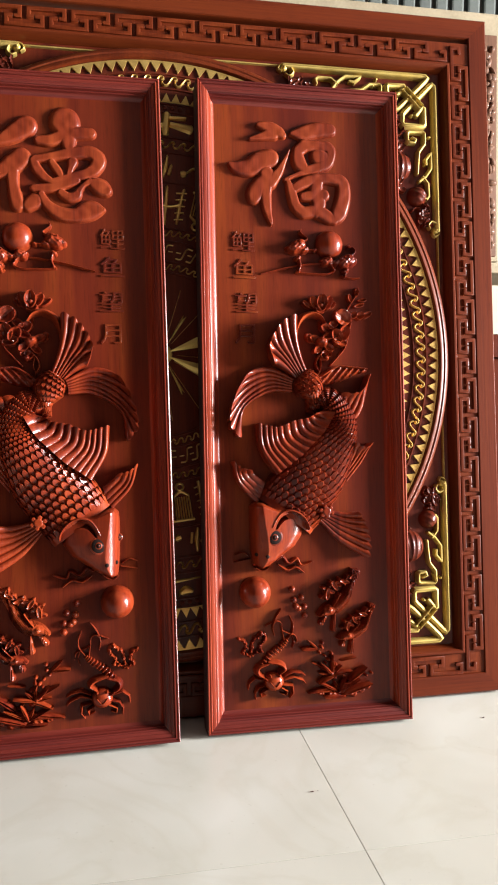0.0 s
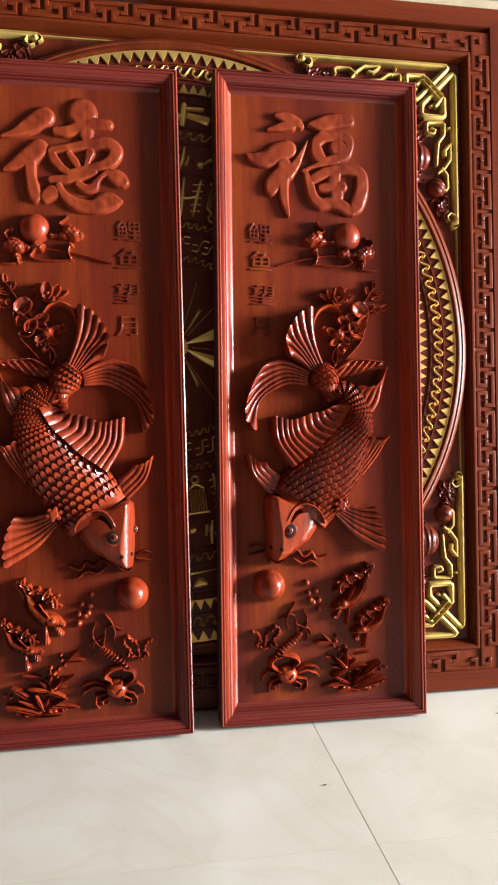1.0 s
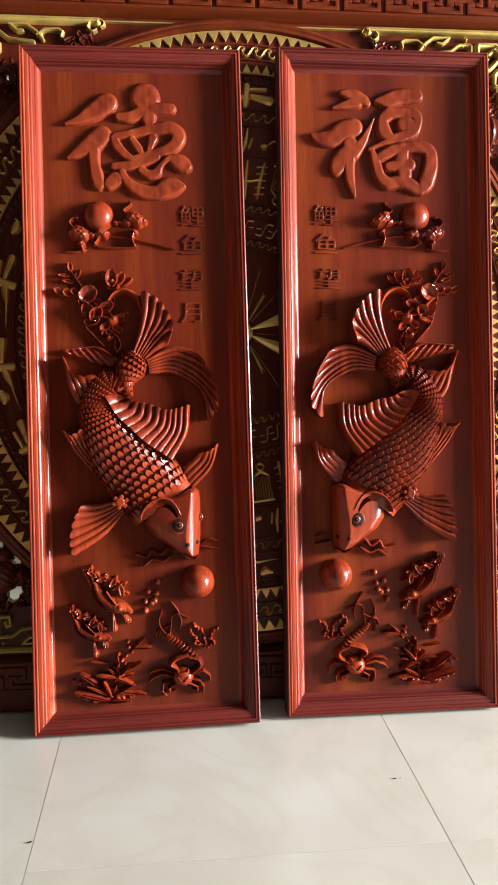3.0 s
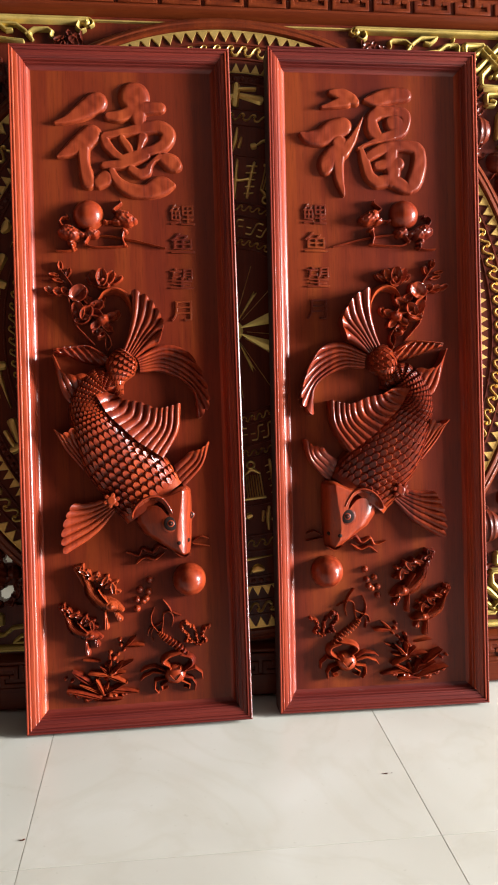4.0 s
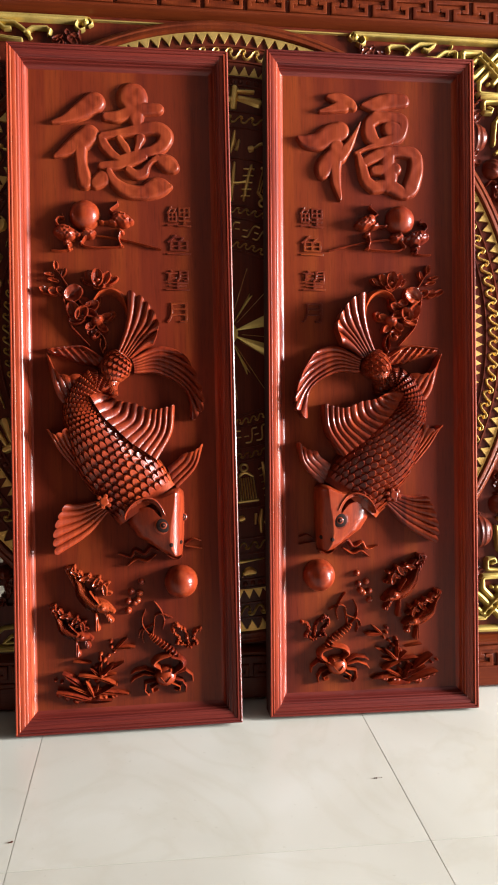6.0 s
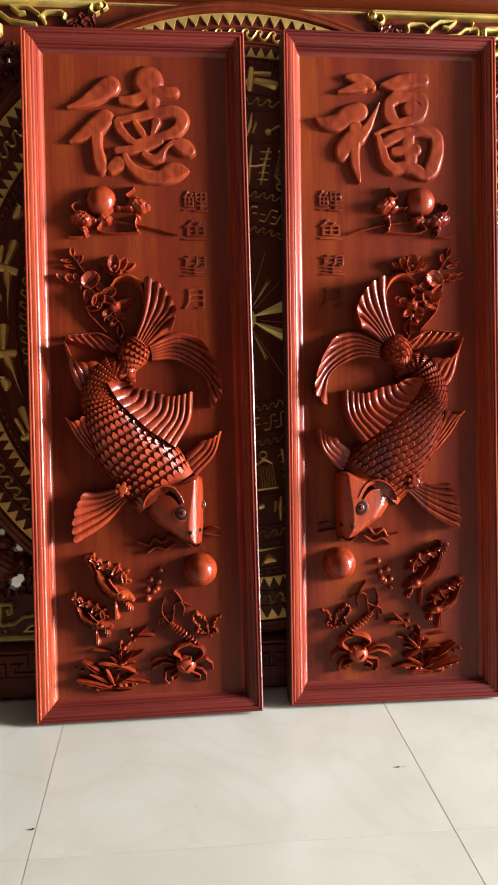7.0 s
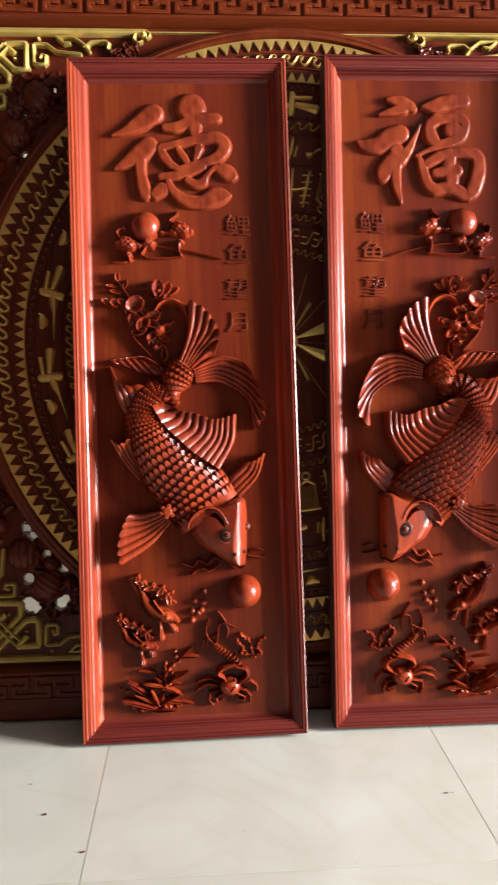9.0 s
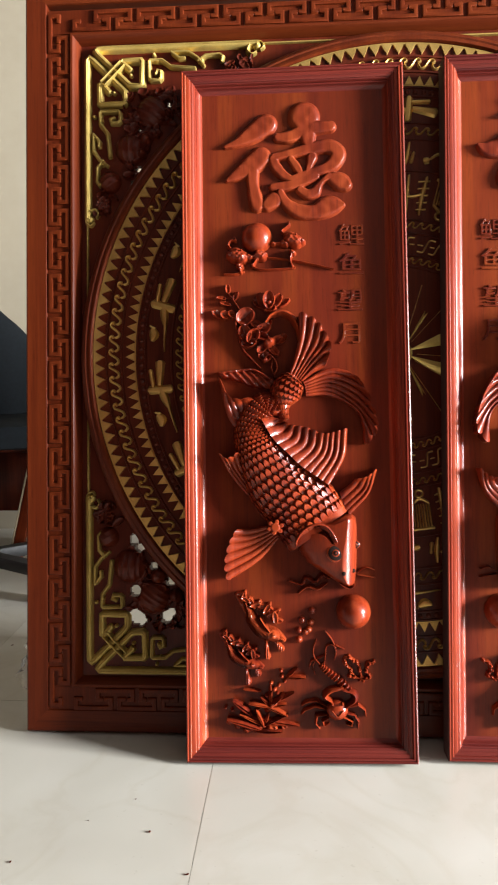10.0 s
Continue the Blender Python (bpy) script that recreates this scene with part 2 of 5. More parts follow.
def dome(bm, u, v, r, base, high, ru=None, turn=0.0, rings=5, seg=14, power=2.0, side=1.0, du=0.0):
    """A rounded boss: r by ru across, high proud of base."""
    u = side * u + du
    ru = ru or r
    ca, sa = math.cos(radians(turn)), math.sin(radians(turn)) * side
    top = bm.verts.new((u, -(base + high), v))
    old = None
    for i in range(1, rings + 1):
        a = i / rings * math.pi / 2
        ring = []
        for k in range(seg):
            t = 2 * math.pi * k / seg
            x, y = r * math.sin(a) * math.cos(t), ru * math.sin(a) * math.sin(t)
            ring.append(bm.verts.new((u + x * ca - y * sa, -(base + high * math.cos(a) ** (2 / power)), v + x * sa + y * ca)))
        for k in range(seg):
            if old is None:
                bm.faces.new((top, ring[k], ring[(k + 1) % seg]))
            else:
                bm.faces.new((old[k], ring[k], ring[(k + 1) % seg], old[(k + 1) % seg]))
        old = ring
    return bm


def web(bm, guides, ribs, w_root, w_tip, ridge, foot, arch=0.0, scallop=0.0, side=1.0, du=0.0, along=14, per=6, power=0.7, curl=0.0):
    """A fluted fin whose ribs follow the guide curves from root to tip."""
    n = ribs * per
    curves = [spline(g, along) for g in guides]
    cross = [spline([c[k][:2] for c in curves], n) for k in range(along + 1)]
    rows = []
    for i in range(n + 1):
        flute = abs(math.sin(i / per * math.pi)) ** power
        row = []
        for k in range(along + 1):
            f = k / along
            q = cross[k][i]
            if k == along:
                q = q + (q - cross[k - 1][i]) * scallop * (flute - 0.5) * along
            w = w_root + (w_tip - w_root) * f + arch * math.sin(math.pi * f) + ridge * (flute - 0.7) * (0.3 + 0.7 * f) + curl * max(0, f - 0.7) ** 2 * 11
            row.append(bm.verts.new((side * q[0] + du, -w, q[1])))
        rows.append(row)
    for r0, r1 in zip(rows, rows[1:]):
        for k in range(along):
            bm.faces.new((r0[k], r0[k + 1], r1[k + 1], r1[k]))
    skirt(bm, foot)
    return bm


def skirt(bm, foot):
    rim = [e for e in bm.edges if e.is_boundary]
    made = bmesh.ops.extrude_edge_only(bm, edges=rim)
    for v in made["geom"]:
        if isinstance(v, bmesh.types.BMVert):
            v.co.y = -foot
    return bm


def joined(bm, other):
    """Adds the mesh of other to bm."""
    me = bpy.data.meshes.new("joining")
    other.to_mesh(me)
    other.free()
    bm.from_mesh(me)
    bpy.data.meshes.remove(me)
    return bm


def ridge(U, V, pts, high, power=2.0, n=0, root=1.0):
    """Height over the plane of a carved line through pts (u, v, width), negative just outside it."""
    path = spline(pts, n or max(12, 14 * (len(pts) - 1))) if len(pts) > 1 else [np.array(pts[0], float)]
    out = np.full(U.shape, -0.02)
    for q in path:
        r = max(q[2] / 2, 0.0007)
        x = np.hypot(U - q[0], V - q[1]) / r
        h = np.where(x < 1, np.abs(1 - np.minimum(x, 1) ** power) ** root, -(x - 1) * 1.5) * high
        out = np.maximum(out, np.maximum(h, -0.02))
    return out


def petal(U, V, u, v, r, ru, turn, high, cup=0.45):
    """A cupped oval petal with a raised rim."""
    c, s = math.cos(turn), math.sin(turn)
    x = np.hypot(((U - u) * c + (V - v) * s) / r, (-(U - u) * s + (V - v) * c) / ru)
    inside = high * (1 - cup + cup * np.minimum(x, 1) ** 2.5)
    return np.where(x < 0.88, inside, inside - (x - 0.88) * high * 7).clip(-0.02, None)


def wrinkle(U, V, fine):
    """Uneven tool marks between -1 and 1."""
    return 0.5 * np.sin(fine * (U * 1.3 + V * 0.6) + 2.1 * np.sin(fine * 0.47 * V)) + 0.5 * np.sin(fine * (V * 1.2 - U * 0.7) + 1.7 * np.sin(fine * 0.53 * U))


def relief(field, u0, u1, v0, v1, base, cell=0.001, side=1.0, du=0.0):
    """A carved height field standing on the plane at base; field(U, V) gives the rise."""
    nu, nv = int((u1 - u0) / cell) + 1, int((v1 - v0) / cell) + 1
    U, V = np.meshgrid(u0 + cell * np.arange(nu), v0 + cell * np.arange(nv), indexing="ij")
    h = field(U, V)
    bm = bmesh.new()
    use = h > 0
    near = use[:-1, :-1] | use[1:, :-1] | use[:-1, 1:] | use[1:, 1:]
    made = {}
    for i, j in zip(*np.nonzero(near)):
        quad = []
        for a, b in ((i, j), (i + 1, j), (i + 1, j + 1), (i, j + 1)):
            if (a, b) not in made:
                made[a, b] = bm.verts.new((side * U[a, b] + du, -(base + max(h[a, b], -0.006)), V[a, b]))
            quad.append(made[a, b])
        bm.faces.new(quad if side > 0 else quad[::-1])
    return bm


def extent(lists, margin=0.004):
    """The bounds of points (u, v, width)."""
    p = [q for row in lists for q in row]
    return (min(q[0] - q[2] / 2 for q in p) - margin, max(q[0] + q[2] / 2 for q in p) + margin, min(q[1] - q[2] / 2 for q in p) - margin, max(q[1] + q[2] / 2 for q in p) + margin)


def mitred_rail(edge, wide, high, profile):
    """One side of a mitred frame; profile: (inwards, proud) from the outer back edge round to the inner back edge."""
    bm = bmesh.new()
    steps = 14
    rows = []
    for i in range(steps + 1):
        f = i / steps
        row = []
        for s, w in profile:
            if edge in ("left", "right"):
                u = (-wide / 2 + s) * (1 if edge == "left" else -1)
                v = s + (high - 2 * s) * f
            else:
                v = s if edge == "bottom" else high - s
                u = (-wide / 2 + s) + (wide - 2 * s) * f
            row.append(bm.verts.new((u, -w, v)))
        rows.append(row)
    k = len(profile)
    for r0, r1 in zip(rows, rows[1:]):
        for j in range(k):
            bm.faces.new((r0[j], r0[(j + 1) % k], r1[(j + 1) % k], r1[j]))
    bm.faces.new(rows[0])
    bm.faces.new(rows[-1])
    return bm


# ---- room ----
def slab(name, boxes, mat, label, category="wall"):
    bm = bmesh.new()
    for b in boxes:
        box(bm, *b)
    ob = part(name, bm, mat, None, label, smooth=False)
    return tagged(ob, category=category, kind="structure")


X0, X1, Y0, Y1, ZT = -6.0, 7.0, -6.6, 2.2, 3.6
slab("wall_north", [(X0 - 0.15, X1 + 0.15, Y1, Y1 + 0.15, -0.02, ZT)], PAINT, "cream painted plaster wall behind the carvings")
# west and south walls are unseen, dark so the lacquer reflects little
slab("wall_west", [(X0 - 0.15, X0, Y0, Y1, -0.02, ZT)], DARK_WALL, "unseen side wall, kept dark to limit reflections")
slab("wall_east", [(X1, X1 + 0.2, Y0, WIN_Y0, -0.02, ZT), (X1, X1 + 0.2, WIN_Y1, Y1, -0.02, ZT), (X1, X1 + 0.2, WIN_Y0, WIN_Y1, WIN_Z1, ZT), (X1, X1 + 0.2, WIN_Y0, WIN_Y1, -0.02, WIN_Z0)], PAINT, "cream painted wall with a wide window opening")
slab("wall_south", [(X0 - 0.15, X1 + 0.2, Y0 - 0.15, Y0, -0.02, ZT)], DARK_WALL, "unseen end wall, kept dark to limit reflections")
# unseen roof, added dark to keep its veil off the leaning panels
slab("ceiling", [(X0 - 0.15, X1 + 0.2, Y0 - 0.15, Y1 + 0.15, ZT, ZT + 0.15)], ROOF, "unseen roof, kept dark grey to limit reflections", "ceiling")
slab("ground", [(-60, 60, -60, 60, -0.3, -0.12)], PAVING, "grey concrete paving outside the door", "ground")

# ---- the carved panels ----
FRAME = [(0, -0.055), (0, -0.004), (0.0006, -0.0014), (0.0022, -0.0002), (0.0040, -0.0006), (0.0048, -0.0026), (0.0054, -0.0026), (0.0062, -0.0012), (0.0082, -0.0010), (0.0096, -0.0026), (0.0100, -0.0050)]
for f in range(13):  # broad ovolo with two fine quirks, then a hollow down to the board
    a = math.pi / 2 * f / 12
    cut = 0.0011 if f in (4, 8) else 0.0
    FRAME.append((0.0108 + (0.0150 - cut) * math.sin(a), -0.0158 + (0.0118 - cut) * math.cos(a)))
FRAME += [(0.0260, -0.0175), (0.0275, -0.0178)]
for f in range(7):
    a = math.pi / 2 * f / 6
    FRAME.append((0.0420 - 0.0138 * math.cos(a), -0.0188 - 0.0122 * math.sin(a)))
FRAME += [(0.0422, -0.034), (0.0422, -0.055)]
GROUND = -0.030
W, H = 0.4148, 1.2792


def body_mesh(spine, crown, side, du, n=44, across=18):
    """The smooth round body along a spine of (u, v, half width)."""
    bm = bmesh.new()
    path = spline(spine, n)
    rows = []
    for i, q in enumerate(path):
        t = path[min(i + 1, n)][:2] - path[max(i - 1, 0)][:2]
        t = t / (np.linalg.norm(t) + 1e-9)
        nrm = np.array((-t[1], t[0]))
        f = i / n
        h = crown * (0.55 + 0.45 * min(1, f * 2.2)) * min(1, q[2] / 0.022)
        row = []
        for k in range(across + 1):
            a = -math.pi / 2 + math.pi * k / across
            p = q[:2] + nrm * q[2] * math.sin(a)
            row.append(bm.verts.new((side * p[0] + du, -(GROUND + h * max(0, math.cos(a)) ** 0.75), p[1])))
        rows.append(row)
    for r0, r1 in zip(rows, rows[1:]):
        for k in range(across):
            bm.faces.new((r0[k], r0[k + 1], r1[k + 1], r1[k]))
    return bm


def scales_mesh(spine, crown, side, du, s0, s1, rows, cols, lift=0.0088):
    """Overlapping scales that follow the body; their free ends point to the tail."""
    bm = bmesh.new()
    fine = 200
    path = spline(spine, fine)
    length = [0.0]
    for a, b in zip(path, path[1:]):
        length.append(length[-1] + float(np.linalg.norm(b[:2] - a[:2])))

    def at(f, a):
        i = min(max(f, 0), 1) * fine
        k = min(int(i), fine - 1)
        q = path[k] + (path[k + 1] - path[k]) * (i - k)
        t = path[min(k + 2, fine)][:2] - path[max(k - 1, 0)][:2]
        t = t / (np.linalg.norm(t) + 1e-9)
        nrm = np.array((-t[1], t[0]))
        h = crown * (0.55 + 0.45 * min(1, f * 2.2)) * min(1, q[2] / 0.022)
        p = q[:2] + nrm * q[2] * math.sin(a)
        return np.array((p[0], p[1], GROUND + h * max(0, math.cos(a)) ** 0.75))

    for i in range(rows):
        f = s0 + (s1 - s0) * (i + 0.5) / rows
        df = (s1 - s0) / rows
        for j in range(cols + i % 2):
            a = (-1 + 2 * (j + 0.5 * (1 - i % 2)) / cols) * 1.40
            da = 2.8 / cols
            centre = at(f, a)
            tail, head = at(f - df * 0.95, a), at(f + df * 0.75, a)
            left, right = at(f, a - da * 0.52), at(f, a + da * 0.52)
            back = tail - centre
            wing = (right - left) / 2
            ring = []
            for k in range(9):
                g = -math.pi / 2 + math.pi * k / 8
                ring.append(centre + wing * math.sin(g) + back * max(0.0, math.cos(g)) + np.array((0, 0, lift * (0.08 + 0.92 * max(0.0, math.cos(g))))))
            mid = centre + back * 0.25 + np.array((0, 0, lift * 0.40))
            # a narrow chamfer runs round the free edge
            edge = [p - np.array((0, 0, lift * 0.26)) for p in ring]
            low = [p - np.array((0, 0, lift * 1.5)) for p in ring]
            ring = [centre + (p - centre) * np.array((0.85, 0.85, 1.0)) for p in ring]
            es = [bm.verts.new((side * p[0] + du, -p[2], p[1])) for p in edge]
            vs = [bm.verts.new((side * p[0] + du, -p[2], p[1])) for p in ring]
            ls = [bm.verts.new((side * p[0] + du, -p[2], p[1])) for p in low]
            hd = head - np.array((0, 0, lift * 0.8))
            vh = bm.verts.new((side * hd[0] + du, -hd[2], hd[1]))
            vm = bm.verts.new((side * mid[0] + du, -mid[2], mid[1]))
            for k in range(8):
                bm.faces.new((vm, vs[k], vs[k + 1]))
                bm.faces.new((vs[k], es[k], es[k + 1], vs[k + 1]))
                bm.faces.new((es[k], ls[k], ls[k + 1], es[k + 1]))
            bm.faces.new((vm, vh, vs[0]))
            bm.faces.new((vm, vs[8], vh))
    if side < 0:
        bmesh.ops.reverse_faces(bm, faces=bm.faces)
    return bm


def leaf(bm, u0, v0, u1, v1, wide, base, high, side, du, n=8):
    """A pointed leaf with a sunk midrib."""
    a, b = np.array((u0, v0)), np.array((u1, v1))
    t = (b - a) / (np.linalg.norm(b - a) + 1e-9)
    nrm = np.array((-t[1], t[0]))
    rows = []
    for i in range(n + 1):
        f = i / n
        half = wide / 2 * (math.sin(math.pi * min(f * 0.92 + 0.08, 1.0)) ** 0.8) + 0.0002
        row = []
        for x, h in ((-1, 0), (-0.8, 0.8), (-0.35, 1.0), (0, 0.72), (0.35, 1.0), (0.8, 0.8), (1, 0)):
            p = a + (b - a) * f + nrm * x * half
            row.append(bm.verts.new((side * p[0] + du, -(base + high * h * (0.7 + 0.5 * f)), p[1])))
        rows.append(row)
    for r0, r1 in zip(rows, rows[1:]):
        for k in range(6):
            bm.faces.new((r0[k], r0[k + 1], r1[k + 1], r1[k]))


VIRTUE = [
    [(-0.1259, 1.1396, 0.0064), (-0.1026, 1.1475, 0.0171), (-0.0758, 1.1631, 0.0322), (-0.0532, 1.1787, 0.0387), (-0.0478, 1.1821, 0.0366)],
    [(-0.1232, 1.0748, 0.0064), (-0.1019, 1.0869, 0.0235), (-0.0773, 1.1034, 0.0364), (-0.0600, 1.1188, 0.0365)],
    [(-0.0763, 1.1002, 0.0257), (-0.0751, 1.0655, 0.0214), (-0.0705, 1.0385, 0.0257), (-0.0676, 1.0267, 0.0268)],
    [(0.0229, 1.1932, 0.0540), (0.0247, 1.1823, 0.0454), (0.0275, 1.1649, 0.0346), (0.0311, 1.1409, 0.0216), (0.0330, 1.1300, 0.0151)],
    [(-0.0262, 1.1542, 0.0172), (-0.0017, 1.1556, 0.0237), (0.0308, 1.1693, 0.0259), (0.0685, 1.1721, 0.0217), (0.0718, 1.1722, 0.0217)],
    [(-0.0368, 1.1137, 0.0150), (-0.0308, 1.0986, 0.0193), (-0.0174, 1.0824, 0.0172), (-0.0007, 1.0717, 0.0129)],
    [(-0.0335, 1.1170, 0.0150), (-0.0025, 1.1229, 0.0172), (0.0297, 1.1299, 0.0216), (0.0675, 1.1348, 0.0260), (0.0855, 1.1219, 0.0282), (0.0784, 1.1021, 0.0260), (0.0609, 1.0910, 0.0216), (0.0285, 1.0829, 0.0151), (-0.0006, 1.0739, 0.0129)],
    [(-0.0028, 1.1120, 0.0129), (0.0075, 1.0969, 0.0162), (0.0136, 1.0860, 0.0129)],
    [(0.0368, 1.1136, 0.0194), (0.0333, 1.1015, 0.0140), (0.0297, 1.0884, 0.0108)],
    [(-0.0372, 1.0594, 0.0150), (-0.0041, 1.0619, 0.0194), (0.0282, 1.0720, 0.0194), (0.0444, 1.0766, 0.0130)],
    [(-0.0357, 1.0345, 0.0300), (-0.0476, 1.0257, 0.0236)],
    [(-0.0236, 1.0487, 0.0129), (-0.0125, 1.0281, 0.0193), (0.0105, 1.0120, 0.0258), (0.0426, 1.0100, 0.0280), (0.0675, 1.0200, 0.0367), (0.0924, 1.0213, 0.0108)],
    [(0.0137, 1.0523, 0.0151), (0.0274, 1.0437, 0.0194), (0.0414, 1.0471, 0.0194), (0.0482, 1.0580, 0.0130), (0.0581, 1.0691, 0.0097), (0.0691, 1.0757, 0.0151)],
    [(0.0787, 1.0715, 0.0260), (0.0893, 1.0661, 0.0325), (0.0988, 1.0596, 0.0238)],
]
FORTUNE = [
    [(-0.0805, 1.2022, 0.0110), (-0.0604, 1.1994, 0.0242), (-0.0404, 1.1911, 0.0242), (-0.0305, 1.1847, 0.0154)],
    [(-0.0977, 1.1732, 0.0066), (-0.0753, 1.1792, 0.0154), (-0.0495, 1.1876, 0.0264)],
    [(-0.1418, 1.1206, 0.0066), (-0.1253, 1.1132, 0.0241), (-0.1008, 1.1148, 0.0351), (-0.0783, 1.1285, 0.0396), (-0.0581, 1.1355, 0.0374)],
    [(-0.0175, 1.1541, 0.0033), (-0.0280, 1.1317, 0.0099), (-0.0430, 1.1049, 0.0198), (-0.0589, 1.0870, 0.0286)],
    [(-0.0700, 1.0912, 0.0286), (-0.0883, 1.0655, 0.0351), (-0.0930, 1.0512, 0.0241)],
    [(-0.0654, 1.1023, 0.0330), (-0.0682, 1.0670, 0.0242), (-0.0665, 1.0340, 0.0198), (-0.0602, 1.0087, 0.0110), (-0.0581, 0.9999, 0.0044)],
    [(-0.0124, 1.1885, 0.0088), (0.0124, 1.1913, 0.0287), (0.0408, 1.1997, 0.0310), (0.0669, 1.2015, 0.0266), (0.0714, 1.2005, 0.0222)],
    [(0.0142, 1.1659, 0.0265), (0.0005, 1.1511, 0.0243), (0.0035, 1.1291, 0.0287), (0.0145, 1.1160, 0.0199)],
    [(0.0142, 1.1659, 0.0243), (0.0459, 1.1666, 0.0221), (0.0662, 1.1626, 0.0244), (0.0693, 1.1449, 0.0199), (0.0566, 1.1280, 0.0244), (0.0258, 1.1174, 0.0177), (0.0145, 1.1160, 0.0177)],
    [(0.0432, 1.1443, 0.0332), (0.0545, 1.1424, 0.0288)],
    [(-0.0263, 1.0931, 0.0088), (-0.0093, 1.1023, 0.0077), (0.0110, 1.1093, 0.0110), (0.0450, 1.1144, 0.0066)],
    [(-0.0219, 1.0910, 0.0110), (-0.0144, 1.0679, 0.0198), (-0.0059, 1.0404, 0.0221), (0.0097, 1.0274, 0.0243)],
    [(-0.0052, 1.0791, 0.0199), (0.0220, 1.0929, 0.0243), (0.0561, 1.1002, 0.0221), (0.0878, 1.0964, 0.0266), (0.0955, 1.0810, 0.0289), (0.0928, 1.0531, 0.0311), (0.0832, 1.0274, 0.0310), (0.0739, 1.0139, 0.0155)],
    [(0.0097, 1.0274, 0.0243), (0.0380, 1.0312, 0.0265), (0.0604, 1.0204, 0.0266), (0.0750, 1.0128, 0.0155)],
    [(0.0401, 1.0933, 0.0243), (0.0363, 1.0688, 0.0310), (0.0416, 1.0489, 0.0310), (0.0379, 1.0289, 0.0243)],
    [(0.0102, 1.0606, 0.0177), (0.0306, 1.0632, 0.0243), (0.0532, 1.0647, 0.0244)],
]
SPINE = [(-0.0282, 0.6372, 0.0137), (-0.0567, 0.6468, 0.0258), (-0.0767, 0.6170, 0.0319), (-0.0800, 0.5884, 0.0379), (-0.0670, 0.5566, 0.0455), (-0.0348, 0.5036, 0.0622), (0.0048, 0.4597, 0.0683), (0.0385, 0.4130, 0.0660)]
SPINE_TAIL = [(-0.0202, 0.6176, 0.0069), (-0.0267, 0.6426, 0.0146), (-0.0203, 0.6681, 0.0292), (-0.0055, 0.6893, 0.0258), (0.0006, 0.6969, 0.0146)]
DORSAL = [[(-0.0638, 0.6179), (-0.0488, 0.6237), (-0.0296, 0.6181)], [(-0.0430, 0.5824), (-0.0215, 0.5924), (-0.0094, 0.6075)], [(-0.0170, 0.5556), (0.0097, 0.5738), (0.0178, 0.6019)], [(0.0089, 0.5304), (0.0392, 0.5597), (0.0473, 0.5903)], [(0.0340, 0.5130), (0.0619, 0.5508), (0.0686, 0.5920)], [(0.0566, 0.4966), (0.0863, 0.5470), (0.0925, 0.5988)]]
PECTORAL = [[(-0.0496, 0.4252), (-0.0836, 0.4182), (-0.1117, 0.4185)], [(-0.0430, 0.4154), (-0.0838, 0.3987), (-0.1253, 0.3917)], [(-0.0394, 0.4079), (-0.0803, 0.3801), (-0.1325, 0.3563)], [(-0.0358, 0.4004), (-0.0731, 0.3594), (-0.1280, 0.3253)]]
KNUCKLE = [(-0.0412, 0.4220)]
TAIL_UPPER = [[(-0.0146, 0.6982), (-0.0012, 0.7334), (0.0063, 0.7722), (0.0070, 0.8134)], [(-0.0053, 0.6963), (0.0134, 0.7330), (0.0264, 0.7674), (0.0334, 0.8006)], [(0.0015, 0.6936), (0.0235, 0.7263), (0.0433, 0.7540), (0.0510, 0.7806)], [(0.0067, 0.6909), (0.0303, 0.7197), (0.0520, 0.7408), (0.0646, 0.7513)], [(0.0122, 0.6878), (0.0295, 0.7016), (0.0446, 0.7104), (0.0554, 0.7157)]]
TAIL_LOWER = [[(0.0135, 0.6880), (0.0576, 0.7117), (0.0917, 0.7083), (0.1127, 0.6933)], [(0.0159, 0.6815), (0.0616, 0.6968), (0.1024, 0.6857), (0.1316, 0.6602)], [(0.0175, 0.6750), (0.0634, 0.6848), (0.1095, 0.6624), (0.1443, 0.6209)], [(0.0183, 0.6685), (0.0633, 0.6719), (0.1134, 0.6408), (0.1437, 0.5922)], [(0.0181, 0.6607), (0.0630, 0.6598), (0.1139, 0.6279), (0.1237, 0.5688)]]
FIN_ONE = [[(-0.0980, 0.5911), (-0.1260, 0.6240), (-0.1424, 0.6989)], [(-0.0927, 0.6010), (-0.1113, 0.6298), (-0.1247, 0.6638)], [(-0.0857, 0.6129), (-0.0974, 0.6374), (-0.1066, 0.6556)], [(-0.0786, 0.6275), (-0.0826, 0.6448), (-0.0798, 0.6577)]]
FIN_TWO = [[(-0.0922, 0.4794), (-0.1237, 0.5187), (-0.1431, 0.5568)], [(-0.0901, 0.4925), (-0.1124, 0.5230), (-0.1265, 0.5467)], [(-0.0876, 0.5076), (-0.1009, 0.5311), (-0.1051, 0.5584)]]
FIN_RIGHT = [[(0.0762, 0.4822), (0.0961, 0.4973), (0.1054, 0.5069)], [(0.0851, 0.4585), (0.1180, 0.4895), (0.1263, 0.5111)], [(0.0935, 0.4415), (0.1294, 0.4800), (0.1437, 0.5246)]]
EYES = [(0.0660, 0.3755), (0.1040, 0.3880)]
NOSTRILS = [(0.0800, 0.3385), (0.0978, 0.3420)]
PEARL = [(0.0985, 0.2650)]
SMALL = [(0.1081, 0.9609), (0.1070, 0.9054), (0.1036, 0.8374), (0.1044, 0.7760)]
